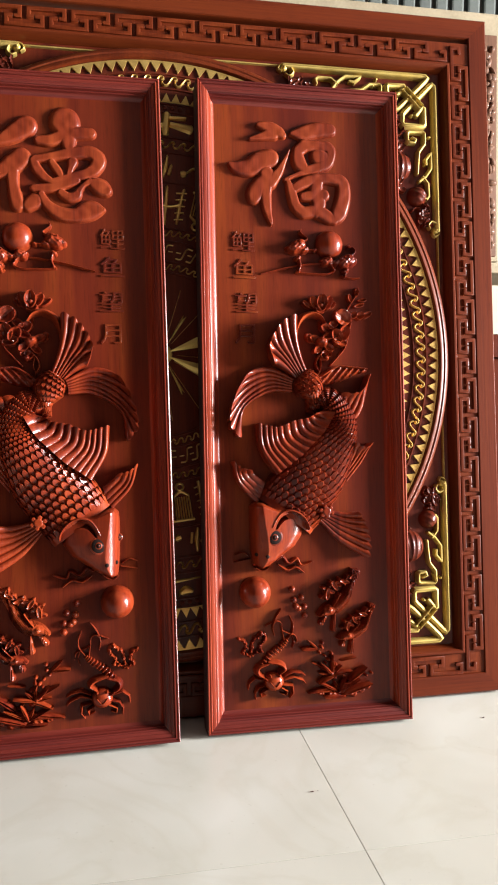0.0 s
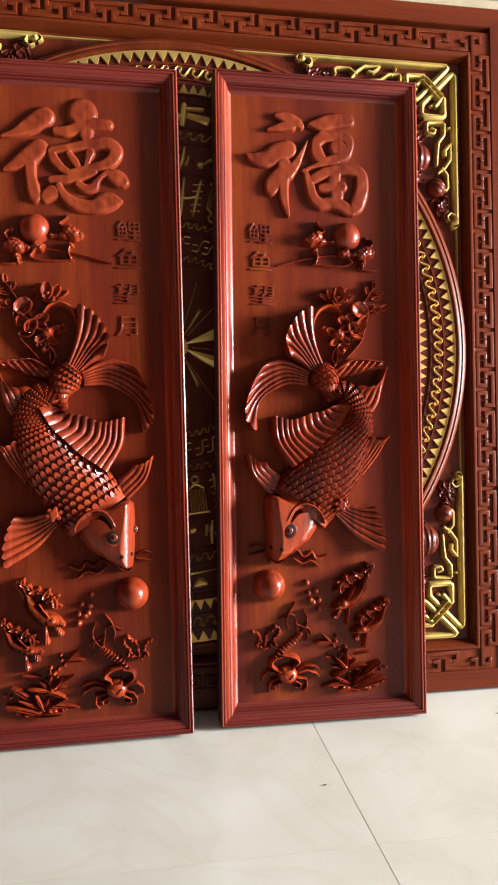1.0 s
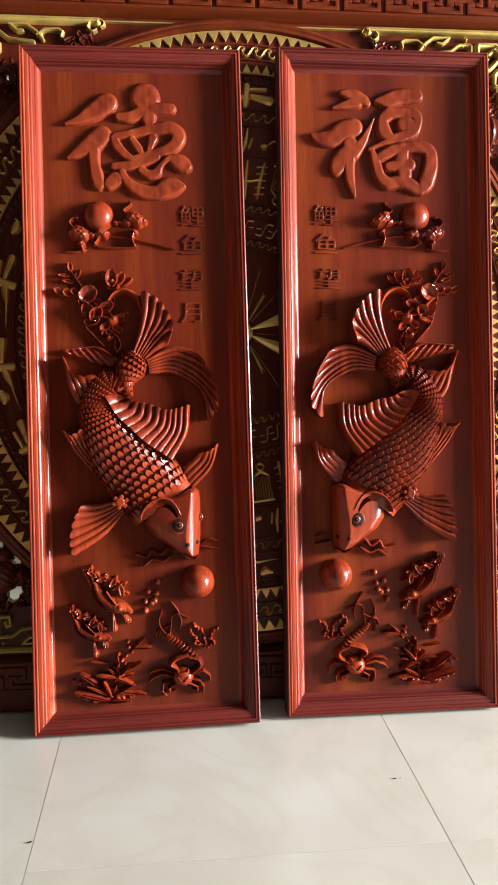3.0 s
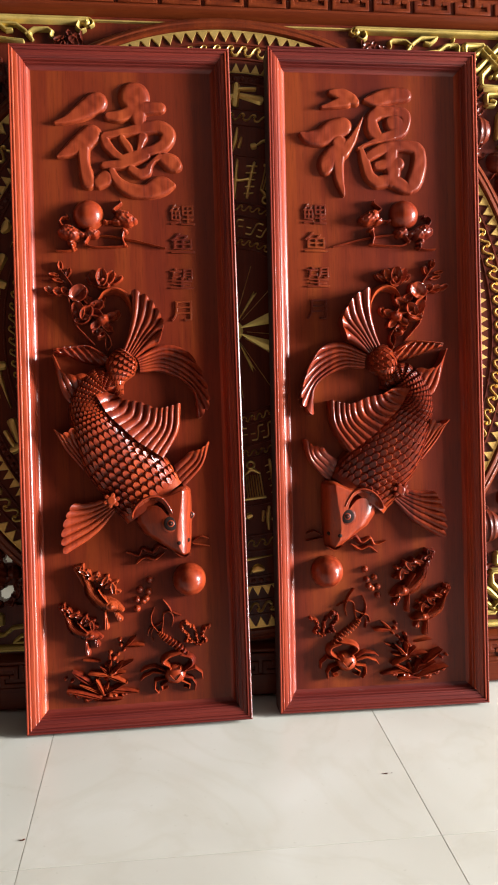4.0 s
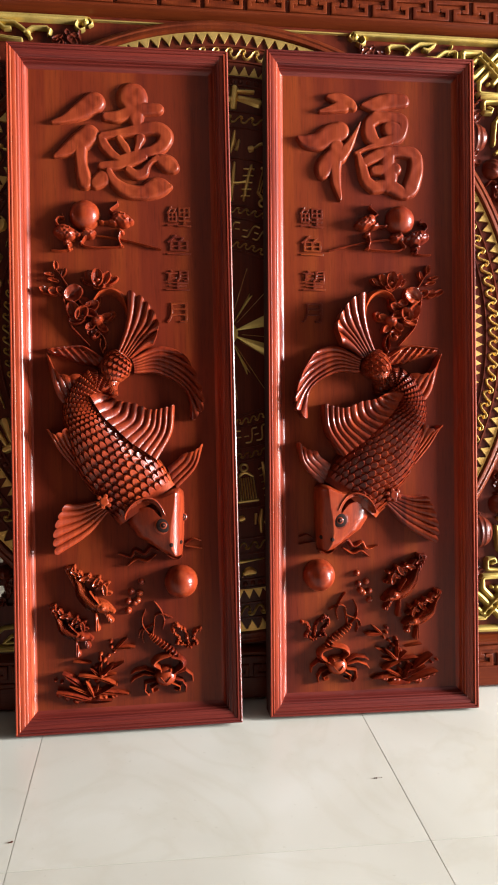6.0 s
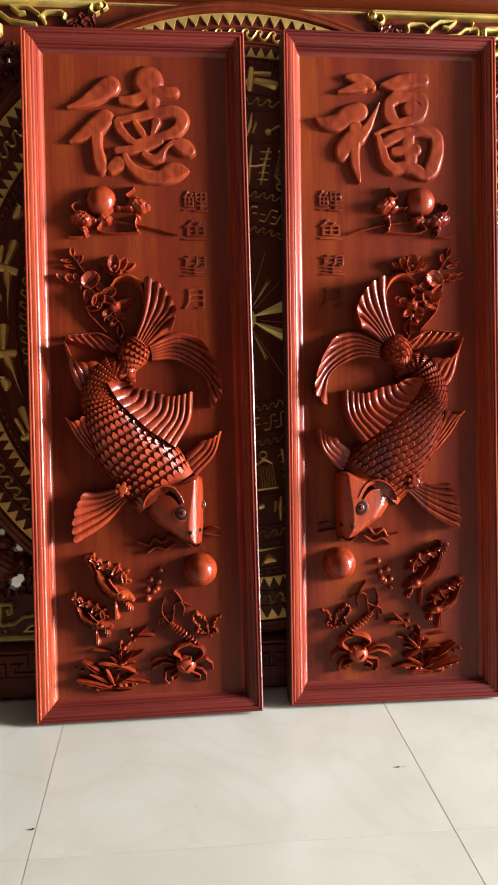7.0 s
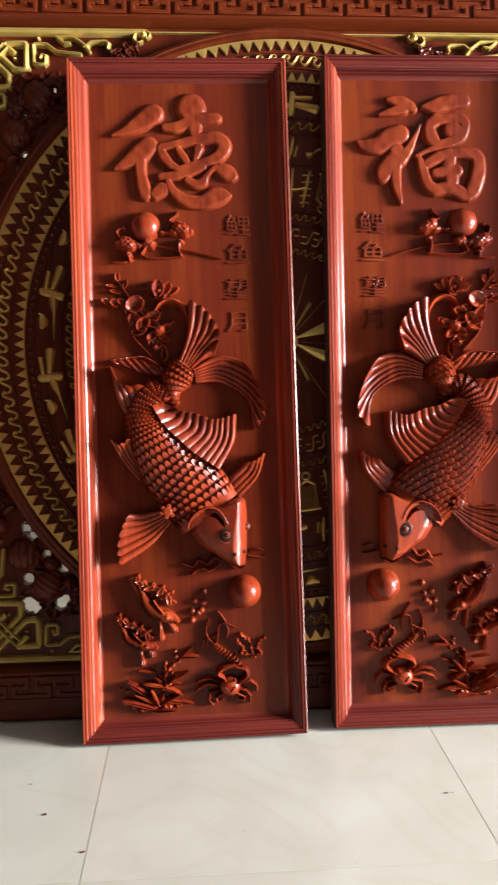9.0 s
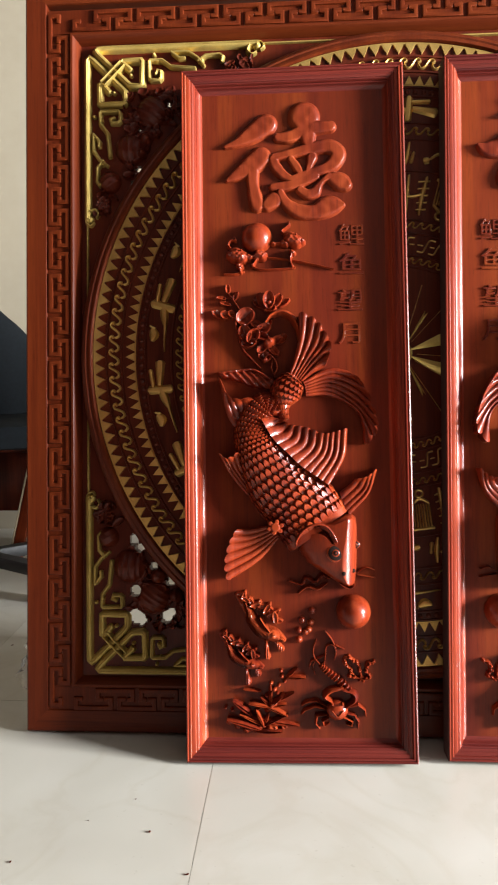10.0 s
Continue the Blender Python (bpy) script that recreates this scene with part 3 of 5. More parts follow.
GILLS = [(-0.0045, 0.3880, 0.0050), (-0.0025, 0.3985, 0.0075), (0.0045, 0.4105, 0.0095), (0.0165, 0.4210, 0.0110), (0.0330, 0.4262, 0.0118), (0.0500, 0.4225, 0.0110), (0.0615, 0.4100, 0.0090), (0.0690, 0.3950, 0.0060)]
GILL_GAP = [(0.0010, 0.3850, 0.0060), (0.0060, 0.3985, 0.0085), (0.0175, 0.4100, 0.0100), (0.0335, 0.4150, 0.0105), (0.0480, 0.4105, 0.0090), (0.0570, 0.4000, 0.0060), (0.0625, 0.3900, 0.0030)]
FACE_LEFT = [(0.312, 0.0800), (0.316, 0.0735), (0.322, 0.066), (0.337, 0.043), (0.355, 0.016), (0.377, 0.001), (0.400, -0.005), (0.465, -0.004)]
FACE_RIGHT = [(0.312, 0.0975), (0.316, 0.1010), (0.322, 0.1025), (0.346, 0.1056), (0.377, 0.1068), (0.419, 0.1075), (0.445, 0.1050), (0.465, 0.0950)]
FACE_CREASE = [(0.312, 0.090), (0.330, 0.0800), (0.350, 0.0770), (0.377, 0.0795), (0.400, 0.0840), (0.430, 0.0880), (0.465, 0.0890)]
LIPS = [(0.0735, 0.3190, 0.0040), (0.0830, 0.3125, 0.0068), (0.0925, 0.3112, 0.0072), (0.1005, 0.3160, 0.0040)]
HORN = [(-0.0535, 0.8005, 0.0052), (-0.0438, 0.8134, 0.0112), (-0.0265, 0.8190, 0.0146), (-0.0068, 0.8107, 0.0155), (0.0049, 0.7895, 0.0120), (0.0071, 0.7678, 0.0069)]
STICK = [(0.0735, 0.8998, 0.0023), (0.0197, 0.9137, 0.0039), (-0.0226, 0.9218, 0.0039), (-0.0523, 0.9247, 0.0031)]
MOON_U = [(-0.0695, 0.9629)]
HERD_ONE = [(-0.0011, 0.9551, 0.0313), (-0.0170, 0.9492, 0.0156), (-0.0381, 0.9492, 0.0094), (-0.0025, 0.9322, 0.0117), (0.0123, 0.9528, 0.0172), (-0.0066, 0.9635, 0.0180)]
LIMBS_ONE = [[(-0.0141, 0.9663, 0.0063), (-0.0218, 0.9721, 0.0055), (-0.0126, 0.9801, 0.0047), (-0.0076, 0.9849, 0.0047), (-0.0094, 0.9907, 0.0031)], [(-0.0218, 0.9495, 0.0055), (-0.0378, 0.9498, 0.0055)], [(-0.0036, 0.9317, 0.0070), (-0.0068, 0.9177, 0.0063), (-0.0032, 0.9062, 0.0055)]]
HERD_TWO = [(-0.1040, 0.9272, 0.0328), (-0.0632, 0.9274, 0.0219), (-0.0843, 0.9252, 0.0156), (-0.1020, 0.9089, 0.0141), (-0.1163, 0.9282, 0.0195), (-0.0556, 0.9305, 0.0117), (-0.0708, 0.9225, 0.0109)]
LIMBS_TWO = [[(-0.1144, 0.9375, 0.0063), (-0.1223, 0.9493, 0.0055), (-0.1165, 0.9574, 0.0047), (-0.1079, 0.9572, 0.0047), (-0.1106, 0.9631, 0.0031)], [(-0.0639, 0.9279, 0.0078), (-0.0850, 0.9258, 0.0094), (-0.1021, 0.9269, 0.0086)], [(-0.1026, 0.9125, 0.0070), (-0.0999, 0.8984, 0.0063)], [(-0.0695, 0.9203, 0.0055), (-0.0770, 0.9097, 0.0055)]]
PLATFORM = [[(0.0002, 0.9045, 0.0055), (-0.0302, 0.9025, 0.0047), (-0.0641, 0.9028, 0.0051), (-0.0779, 0.9097, 0.0047)], [(-0.0948, 0.8992, 0.0047), (-0.1109, 0.8953, 0.0051), (-0.1306, 0.8955, 0.0039)]]
BUD = [(-0.048, 0.842, 0.018, 0.012, 1.5, 0.026), (-0.062, 0.842, 0.016, 0.010, 1.9, 0.020), (-0.033, 0.841, 0.016, 0.009, 1.0, 0.021), (-0.020, 0.838, 0.014, 0.006, 0.6, 0.015), (-0.070, 0.838, 0.011, 0.007, 2.4, 0.014), (-0.046, 0.828, 0.012, 0.009, 0.0, 0.018)]
SPRIG = [(-0.1245, 0.866, 0.0100, 0.0050, 1.6, 0.014), (-0.110, 0.853, 0.0100, 0.0048, 1.2, 0.014), (-0.137, 0.850, 0.0105, 0.0040, 3.0, 0.012), (-0.130, 0.839, 0.0120, 0.0042, 2.9, 0.012), (-0.146, 0.820, 0.0110, 0.0065, 2.6, 0.014), (-0.130, 0.817, 0.0100, 0.0085, 2.8, 0.017), (-0.116, 0.818, 0.0100, 0.0075, 2.5, 0.016)]
BLOOM = [(-0.0925, 0.8126, 0.0200, 0.0170, 0.6, 0.021), (-0.093, 0.780, 0.018, 0.013, 1.9, 0.026), (-0.078, 0.774, 0.017, 0.012, 0.9, 0.028), (-0.086, 0.763, 0.017, 0.010, 0.2, 0.021), (-0.0606, 0.788, 0.018, 0.011, 0.5, 0.019), (-0.062, 0.775, 0.016, 0.009, -0.4, 0.023), (-0.052, 0.797, 0.014, 0.008, 1.0, 0.015), (-0.072, 0.798, 0.014, 0.009, -0.6, 0.017)]
BELL = [(-0.034, 0.768, 0.014, 0.008, 0.4, 0.017), (-0.024, 0.771, 0.012, 0.008, 0.9, 0.013), (-0.040, 0.748, 0.013, 0.008, -0.7, 0.016), (-0.062, 0.752, 0.013, 0.008, -2.4, 0.018), (-0.053, 0.737, 0.011, 0.009, -1.0, 0.016), (-0.063, 0.741, 0.009, 0.006, -2.0, 0.013)]
BEADS = [(-0.048, 0.762, 0.023), (-0.083, 0.782, 0.013), (-0.056, 0.730, 0.012), (-0.047, 0.837, 0.013)]
STALK = [(-0.1245, 0.8600, 0.0030), (-0.1130, 0.8430, 0.0034), (-0.1020, 0.8260, 0.0040)]
BRANCH = [(-0.1130, 0.8200, 0.0043), (-0.1080, 0.7900, 0.0052), (-0.0980, 0.7540, 0.0048), (-0.0844, 0.7360, 0.0052), (-0.0660, 0.7160, 0.0043)]
TENDRILS = [[(-0.0574, 0.7319, 0.0034), (-0.0495, 0.7395, 0.0039), (-0.0392, 0.7314, 0.0039), (-0.0342, 0.7148, 0.0039), (-0.0414, 0.7010, 0.0034)], [(-0.0427, 0.7315, 0.0026), (-0.0446, 0.7141, 0.0030), (-0.0389, 0.6966, 0.0030)], [(-0.0626, 0.7323, 0.0026), (-0.0532, 0.7277, 0.0030), (-0.0444, 0.7353, 0.0026)]]
LOTUS = [(-0.1405, 0.7040, 0.0054), (-0.1120, 0.7040, 0.0200), (-0.0780, 0.6965, 0.0330), (-0.0480, 0.6860, 0.0240)]
WEED = [[(0.0550, 0.3265, 0.0055), (0.0424, 0.3327, 0.0086), (0.0300, 0.3201, 0.0094), (0.0130, 0.3279, 0.0086), (0.0039, 0.3153, 0.0070), (-0.0181, 0.3214, 0.0031)], [(0.0504, 0.3170, 0.0047), (0.0338, 0.3068, 0.0078), (0.0160, 0.3113, 0.0070), (-0.0007, 0.3001, 0.0039)], [(0.1081, 0.3374, 0.0020), (0.1228, 0.3453, 0.0027), (0.1372, 0.3411, 0.0020)], [(0.1080, 0.3321, 0.0020), (0.1237, 0.3293, 0.0027), (0.1383, 0.3266, 0.0020)]]
BUBBLES = [(0.0230, 0.2671), (0.0041, 0.2501), (0.0199, 0.2460), (-0.0015, 0.2316), (0.0103, 0.2289), (-0.0019, 0.2145), (0.0158, 0.2328)]
FISH_ONE = [[(-0.1005, 0.2900, 0.0043), (-0.0929, 0.2695, 0.0135), (-0.0862, 0.2498, 0.0214), (-0.0673, 0.2301, 0.0256), (-0.0476, 0.2237, 0.0221), (-0.0294, 0.2152, 0.0078)], [(-0.1051, 0.2990, 0.0093), (-0.0961, 0.2885, 0.0093), (-0.0813, 0.2805, 0.0107), (-0.0644, 0.2755, 0.0114), (-0.0497, 0.2663, 0.0121), (-0.0415, 0.2503, 0.0121)], [(-0.0717, 0.2561, 0.0057), (-0.0635, 0.2434, 0.0057), (-0.0552, 0.2322, 0.0050)], [(-0.0612, 0.2142), (-0.0596, 0.1841)], [(-0.0450, 0.2134), (-0.0339, 0.1980)], [(-0.0953, 0.2587), (-0.1125, 0.2968)]]
FISH_TWO = [[(-0.1369, 0.2214, 0.0036), (-0.1286, 0.2018, 0.0114), (-0.1210, 0.1863, 0.0178), (-0.1034, 0.1757, 0.0207), (-0.0865, 0.1715, 0.0178), (-0.0697, 0.1665, 0.0064)], [(-0.1400, 0.2293, 0.0071), (-0.1324, 0.2207, 0.0078), (-0.1190, 0.2137, 0.0093), (-0.1043, 0.2060, 0.0093), (-0.0909, 0.1975, 0.0100), (-0.0820, 0.1870, 0.0093)], [(-0.1107, 0.1983, 0.0050), (-0.1030, 0.1885, 0.0050), (-0.0940, 0.1794, 0.0043)], [(-0.0981, 0.1648), (-0.0949, 0.1383)], [(-0.0811, 0.1640), (-0.0770, 0.1528)], [(-0.1295, 0.1992), (-0.1420, 0.2252)]]
SHRIMP = [(0.0870, 0.1244, 0.0104), (0.0740, 0.1390, 0.0128), (0.0593, 0.1493, 0.0128), (0.0456, 0.1597, 0.0104), (0.0377, 0.1678, 0.0056)]
FEELERS = [[(0.0415, 0.1642, 0.0028), (0.0455, 0.1845, 0.0024), (0.0479, 0.2022, 0.0024), (0.0589, 0.2059, 0.0024), (0.0651, 0.1943, 0.0024), (0.0619, 0.1775, 0.0020)], [(0.0398, 0.1658, 0.0028), (0.0259, 0.1830, 0.0024), (0.0239, 0.1988, 0.0024), (0.0297, 0.2150, 0.0016)], [(0.0467, 0.2298, 0.0016), (0.0571, 0.2159, 0.0024), (0.0651, 0.1986, 0.0020)], [(0.0455, 0.1870, 0.0020), (0.0336, 0.1816, 0.0024), (0.0200, 0.1761, 0.0024), (0.0167, 0.1633, 0.0016)], [(0.0268, 0.1780, 0.0020), (0.0227, 0.1652, 0.0020), (0.0262, 0.1528, 0.0016)], [(0.0654, 0.2044, 0.0020), (0.0804, 0.1974, 0.0016)]]
CRAB = [(0.0653, 0.0895, 0.0303)]
CLAWS = [[(0.0831, 0.0977, 0.0064), (0.0974, 0.1075, 0.0104), (0.0955, 0.1190, 0.0104), (0.0793, 0.1243, 0.0072)], [(0.0532, 0.1066, 0.0064), (0.0437, 0.1138, 0.0104), (0.0531, 0.1233, 0.0104), (0.0742, 0.1282, 0.0072)]]
LEGS = [[(0.0851, 0.0945, 0.0056), (0.1029, 0.0986, 0.0072), (0.1150, 0.0890, 0.0056), (0.1168, 0.0774, 0.0032)], [(0.0836, 0.0836, 0.0056), (0.0964, 0.0799, 0.0064), (0.1033, 0.0685, 0.0056), (0.1018, 0.0567, 0.0032)], [(0.0786, 0.0759, 0.0048), (0.0923, 0.0689, 0.0056), (0.0907, 0.0613, 0.0048), (0.0821, 0.0634, 0.0032)], [(0.0450, 0.0980, 0.0056), (0.0277, 0.1057, 0.0088), (0.0089, 0.1025, 0.0080), (0.0012, 0.0971, 0.0032)], [(0.0434, 0.0921, 0.0056), (0.0244, 0.0955, 0.0072), (0.0065, 0.0881, 0.0072), (0.0006, 0.0811, 0.0032)], [(0.0452, 0.0821, 0.0056), (0.0281, 0.0789, 0.0080), (0.0266, 0.0645, 0.0064), (0.0335, 0.0556, 0.0032)], [(0.0487, 0.0755, 0.0048), (0.0385, 0.0692, 0.0056), (0.0412, 0.0609, 0.0048), (0.0505, 0.0646, 0.0032)]]
CORAL = [(0.1333, 0.1740, 0.0096), (0.1215, 0.1720, 0.0096), (0.1200, 0.1568, 0.0088), (0.1269, 0.1471, 0.0096), (0.1100, 0.1440, 0.0096), (0.1081, 0.1632, 0.0088), (0.0959, 0.1786, 0.0096), (0.0822, 0.1815, 0.0104), (0.0799, 0.1706, 0.0088), (0.0928, 0.1592, 0.0096), (0.0887, 0.1482, 0.0096), (0.1032, 0.1462, 0.0088)]
CLODS = [(-0.075, 0.056, 0.021), (-0.095, 0.053, 0.016), (-0.052, 0.055, 0.016), (-0.126, 0.066, 0.014), (-0.111, 0.060, 0.016), (-0.050, 0.098, 0.012), (-0.058, 0.088, 0.012), (-0.030, 0.058, 0.010)]
LEAVES = [[(-0.0761, 0.0687, 0.0164), (-0.0031, 0.0610, 0.0000)], [(-0.0601, 0.0971, 0.0107), (-0.0119, 0.1213, 0.0000)], [(-0.0630, 0.0951, 0.0114), (-0.0239, 0.0797, 0.0000)], [(-0.0887, 0.0791, 0.0178), (-0.1235, 0.1077, 0.0000)], [(-0.0893, 0.0805, 0.0078), (-0.0736, 0.0944, 0.0000)], [(-0.0277, 0.1449, 0.0085), (-0.0056, 0.1651, 0.0000)], [(-0.0249, 0.1470, 0.0107), (0.0096, 0.1484, 0.0000)], [(-0.0728, 0.0534, 0.0157), (-0.1346, 0.0743, 0.0000)], [(-0.0487, 0.0686, 0.0128), (-0.0979, 0.0756, 0.0000)], [(-0.0718, 0.1207, 0.0050), (-0.1042, 0.1271, 0.0000)], [(-0.0601, 0.1082, 0.0071), (-0.0513, 0.1256, 0.0000)], [(-0.0806, 0.0506, 0.0142), (-0.0341, 0.0533, 0.0000)]]
KNOBS = [(-0.0353, 0.1590, 0.0093), (-0.0341, 0.1491, 0.0100), (-0.0539, 0.1367, 0.0093), (-0.0478, 0.1249, 0.0100), (-0.0621, 0.1144, 0.0093), (-0.0399, 0.1325, 0.0078), (-0.1373, 0.0924, 0.0071), (-0.1259, 0.0882, 0.0078), (-0.0562, 0.1270, 0.0078), (-0.0422, 0.1185, 0.0071), (-0.0292, 0.1394, 0.0078)]


def clump(name, builder, mat, parent, label=""):
    bm = bmesh.new()
    builder(bm)
    return part(name, bm, mat, parent, label)


def carved_panel(m, glyph, side, du, label):
    """A framed relief; side -1 mirrors the carving."""
    root = thing("carp_carving", m, label, "wood carving", "pair of carp carvings")
    board = bmesh.new()
    box(board, -W / 2 + 0.036, W / 2 - 0.036, 0.030, 0.046, 0.036, H - 0.036)
    part("backboard", board, BOARD, root, "smooth orange-brown lacquered board", smooth=False)
    for edge in ("left", "right", "bottom", "top"):
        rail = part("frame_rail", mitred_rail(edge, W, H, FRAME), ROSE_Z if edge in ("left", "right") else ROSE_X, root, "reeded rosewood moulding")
        # the outer side is matt and darkened to tame the raking window light
        rail.data.materials.append(RAIL_SIDE)
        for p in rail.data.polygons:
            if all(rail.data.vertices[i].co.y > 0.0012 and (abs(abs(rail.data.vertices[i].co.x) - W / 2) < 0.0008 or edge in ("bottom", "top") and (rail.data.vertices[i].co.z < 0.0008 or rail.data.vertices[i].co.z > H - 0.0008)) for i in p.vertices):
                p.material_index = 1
    kw = {"side": side, "du": du}

    def letter(U, V):
        out = np.full(U.shape, -0.02)
        for q in glyph:
            out = np.maximum(out, ridge(U, V, [(a, b, 1.15 * c) for a, b, c in q], 0.0095, 6))
        # the flat tops are dressed by hand
        return out + np.where(out > 0, 0.0004 * wrinkle(U, V, 170), 0)
    part("large_character", relief(letter, *extent(glyph), GROUND, 0.0009), LETTER, root, "raised brush-style character", fix=False, crease=75)
    for k, ch in enumerate("鲤鱼望月"):
        text = bpy.data.curves.new("small_character", "FONT")
        text.body, text.size, text.align_x, text.align_y = ch, 0.048, "CENTER", "CENTER"
        text.extrude, text.bevel_depth, text.bevel_resolution, text.offset = 0.0011, 0.0006, 1, -0.0004
        text.materials.append(BOARD)
        ob = new("small_character", text)
        ob.parent = root
        ob.matrix_basis = pose(side * SMALL[k][0] + du, -(GROUND + 0.0016), SMALL[k][1], 90, 0, 0) @ Matrix.Diagonal((1.06, 0.92, 1, 1))
        tagged(ob, "thin raised character")

    # water buffaloes under a moon
    clump("moon", lambda bm: dome(bm, *MOON_U[0], 0.0295, GROUND, 0.028, rings=12, seg=40, **kw), CARVED, root, "polished round moon")

    for bosses, limbs in ((HERD_ONE, LIMBS_ONE), (HERD_TWO, LIMBS_TWO)):
        def beast(U, V):
            out = np.full(U.shape, -0.02)
            for k, (u, v, d) in enumerate(bosses):
                out = np.maximum(out, ridge(U, V, [(u - 0.16 * d, v + 0.1 * d, d * 0.96), (u + 0.2 * d, v - 0.06 * d, d * 0.86)], 0.012 + 0.42 * d, 2, root=0.6))
            out = out + np.where(out > 0.005, 0.0011 * wrinkle(U, V, 520), 0)
            for k, q in enumerate(limbs):
                out = np.maximum(out, ridge(U, V, [(a, b, c * 0.95) for a, b, c in q], 0.016, 2, root=0.6))
                if k:
                    out = np.maximum(out, ridge(U, V, [(q[-1][0], q[-1][1], 0.0085)], 0.017, 2, root=0.6))
            # eyes and muzzle
            for x, y, w in ((0.2, 0.25, 0.2), (-0.05, 0.3, 0.18)):
                u, v, d = bosses[0]
                out = np.maximum(out, ridge(U, V, [(u + x * d, v + y * d, w * d)], 0.017 + 0.42 * d, 2))
            return out
        part("buffalo", relief(beast, *extent([bosses] + limbs, 0.006), GROUND, 0.0008, **kw), CARVED, root, "small carved buffalo with curled horns", fix=False, crease=50)
    for s in PLATFORM:
        part("ground_line", stroke(bmesh.new(), s, GROUND, 0.010, power=2, **kw), CARVED, root, "thin carved ground line")
    part("goad_stick", stroke(bmesh.new(), STICK, GROUND, 0.009, power=2, **kw), CARVED, root, "long thin stick")

    def flowers(U, V):
        out = np.maximum(ridge(U, V, BRANCH, 0.013, 2, root=0.6), ridge(U, V, STALK, 0.011, 2, root=0.6))
        for group in (BUD, SPRIG, BLOOM, BELL):
            for k, (u, v, r, ru, turn, high) in enumerate(group):
                leaf = petal(U, V, u, v, r, ru, turn, high, 0.42)
                # each petal dips to one side and bears a fold along its middle
                c, w = math.cos(turn), math.sin(turn)
                along, across = ((U - u) * c + (V - v) * w) / r, (-(U - u) * w + (V - v) * c) / ru
                leaf = leaf + np.where(leaf > 0, high * (0.16 * along + 0.10 * (-1) ** k * across - 0.14 * np.exp(-(across / 0.22) ** 2)), 0)
                out = np.maximum(out, leaf)
        for u, v, d in BEADS:
            out = np.maximum(out, ridge(U, V, [(u - 0.1 * d, v, d), (u + 0.1 * d, v + 0.08 * d, 0.9 * d)], 0.027 if d > 0.02 else 0.020, 2, root=0.6))
        for q in TENDRILS:
            out = np.maximum(out, ridge(U, V, q, 0.018, 2))
        # a hanging leaf with a rolled upper rim and flutes
        blade = ridge(U, V, LOTUS, 0.012, 3, root=0.5)
        blade = np.where(blade > 0, blade + 0.0020 * np.sin(620 * (0.75 * U + 0.65 * V)), blade)
        out = np.maximum(out, blade)
        rim = [(u, v + 0.42 * d + 0.0016 * (-1) ** k, 0.0064) for k, (u, v, d) in enumerate(LOTUS)]
        out = np.maximum(out, ridge(U, V, rim, 0.018, 2, root=0.6))
        return out + np.where(out > 0.004, 0.0007 * wrinkle(U, V, 400), 0)
    spray = [[(u, v, 2 * r) for u, v, r, *_ in group] for group in (BUD, SPRIG, BLOOM, BELL)] + [BRANCH, LOTUS] + TENDRILS
    part("flower_spray", relief(flowers, *extent(spray, 0.014), GROUND, 0.0009, **kw), CARVED, root, "glossy carved buds and blossoms on a branch", fix=False, crease=50)

    # the carp
    part("tail_lobe", web(bmesh.new(), TAIL_UPPER, 6, -0.006, 0.004, 0.009, GROUND, 0.000, 0.05, curl=0.004, per=8, **kw), CARVED, root, "fluted tail fin")
    part("tail_lobe", web(bmesh.new(), TAIL_LOWER, 6, -0.012, -0.003, 0.0065, GROUND, -0.010, 0.04, curl=0.009, per=8, **kw), CARVED, root, "fluted tail fin")
    clump("tail_horn", lambda bm: stroke(bm, HORN, GROUND, 0.026, power=2, **kw), CARVED, root)
    for g in (FIN_ONE, FIN_TWO, FIN_RIGHT):
        part("side_fin", web(bmesh.new(), g, 4, -0.012, 0.002, 0.0050, GROUND, -0.003, 0.08, curl=0.008, per=8, **kw), CARVED, root, "pointed ribbed fin")
    part("tail_stem", joined(body_mesh(SPINE_TAIL, 0.034, side, du), scales_mesh(SPINE_TAIL, 0.034, side, du, 0.02, 0.96, 9, 8)), CARVED, root, "scaled root of the tail")
    body = part("carp_body", body_mesh(SPINE, 0.040, side, du), CARVED, root, "rounded fish body")
    tagged(part("scale_coat", scales_mesh(SPINE, 0.040, side, du, 0.05, 0.985, 26, 13), CARVED, body, "rows of crisp overlapping scales", fix=False), kind="stuff")
    part("dorsal_fin", web(bmesh.new(), DORSAL, 11, 0.012, 0.000, 0.0085, GROUND, -0.007, 0.03, per=8, curl=0.005, **kw), CARVED, root, "tall ribbed back fin")
    part("pectoral_fin", web(bmesh.new(), PECTORAL, 6, -0.014, -0.001, 0.0055, GROUND, -0.003, 0.05, curl=0.004, per=8, **kw), CARVED, root, "spread ribbed fin")

    def knuckle(U, V):
        u, v = KNUCKLE[0]
        out = ridge(U, V, [(u, v, 0.024)], 0.0445, 9)
        for k in range(6):
            a = 1.047 * k + 0.3
            out = np.maximum(out, ridge(U, V, [(u + 0.0115 * math.cos(a), v + 0.010 * math.sin(a), 0.0115)], 0.0435, 9))
        return out
    part("fin_knuckle", relief(knuckle, KNUCKLE[0][0] - 0.022, KNUCKLE[0][0] + 0.022, KNUCKLE[0][1] - 0.022, KNUCKLE[0][1] + 0.022, GROUND, 0.0009, **kw), CARVED, root, "lobed orange boss at the fin root", fix=False)

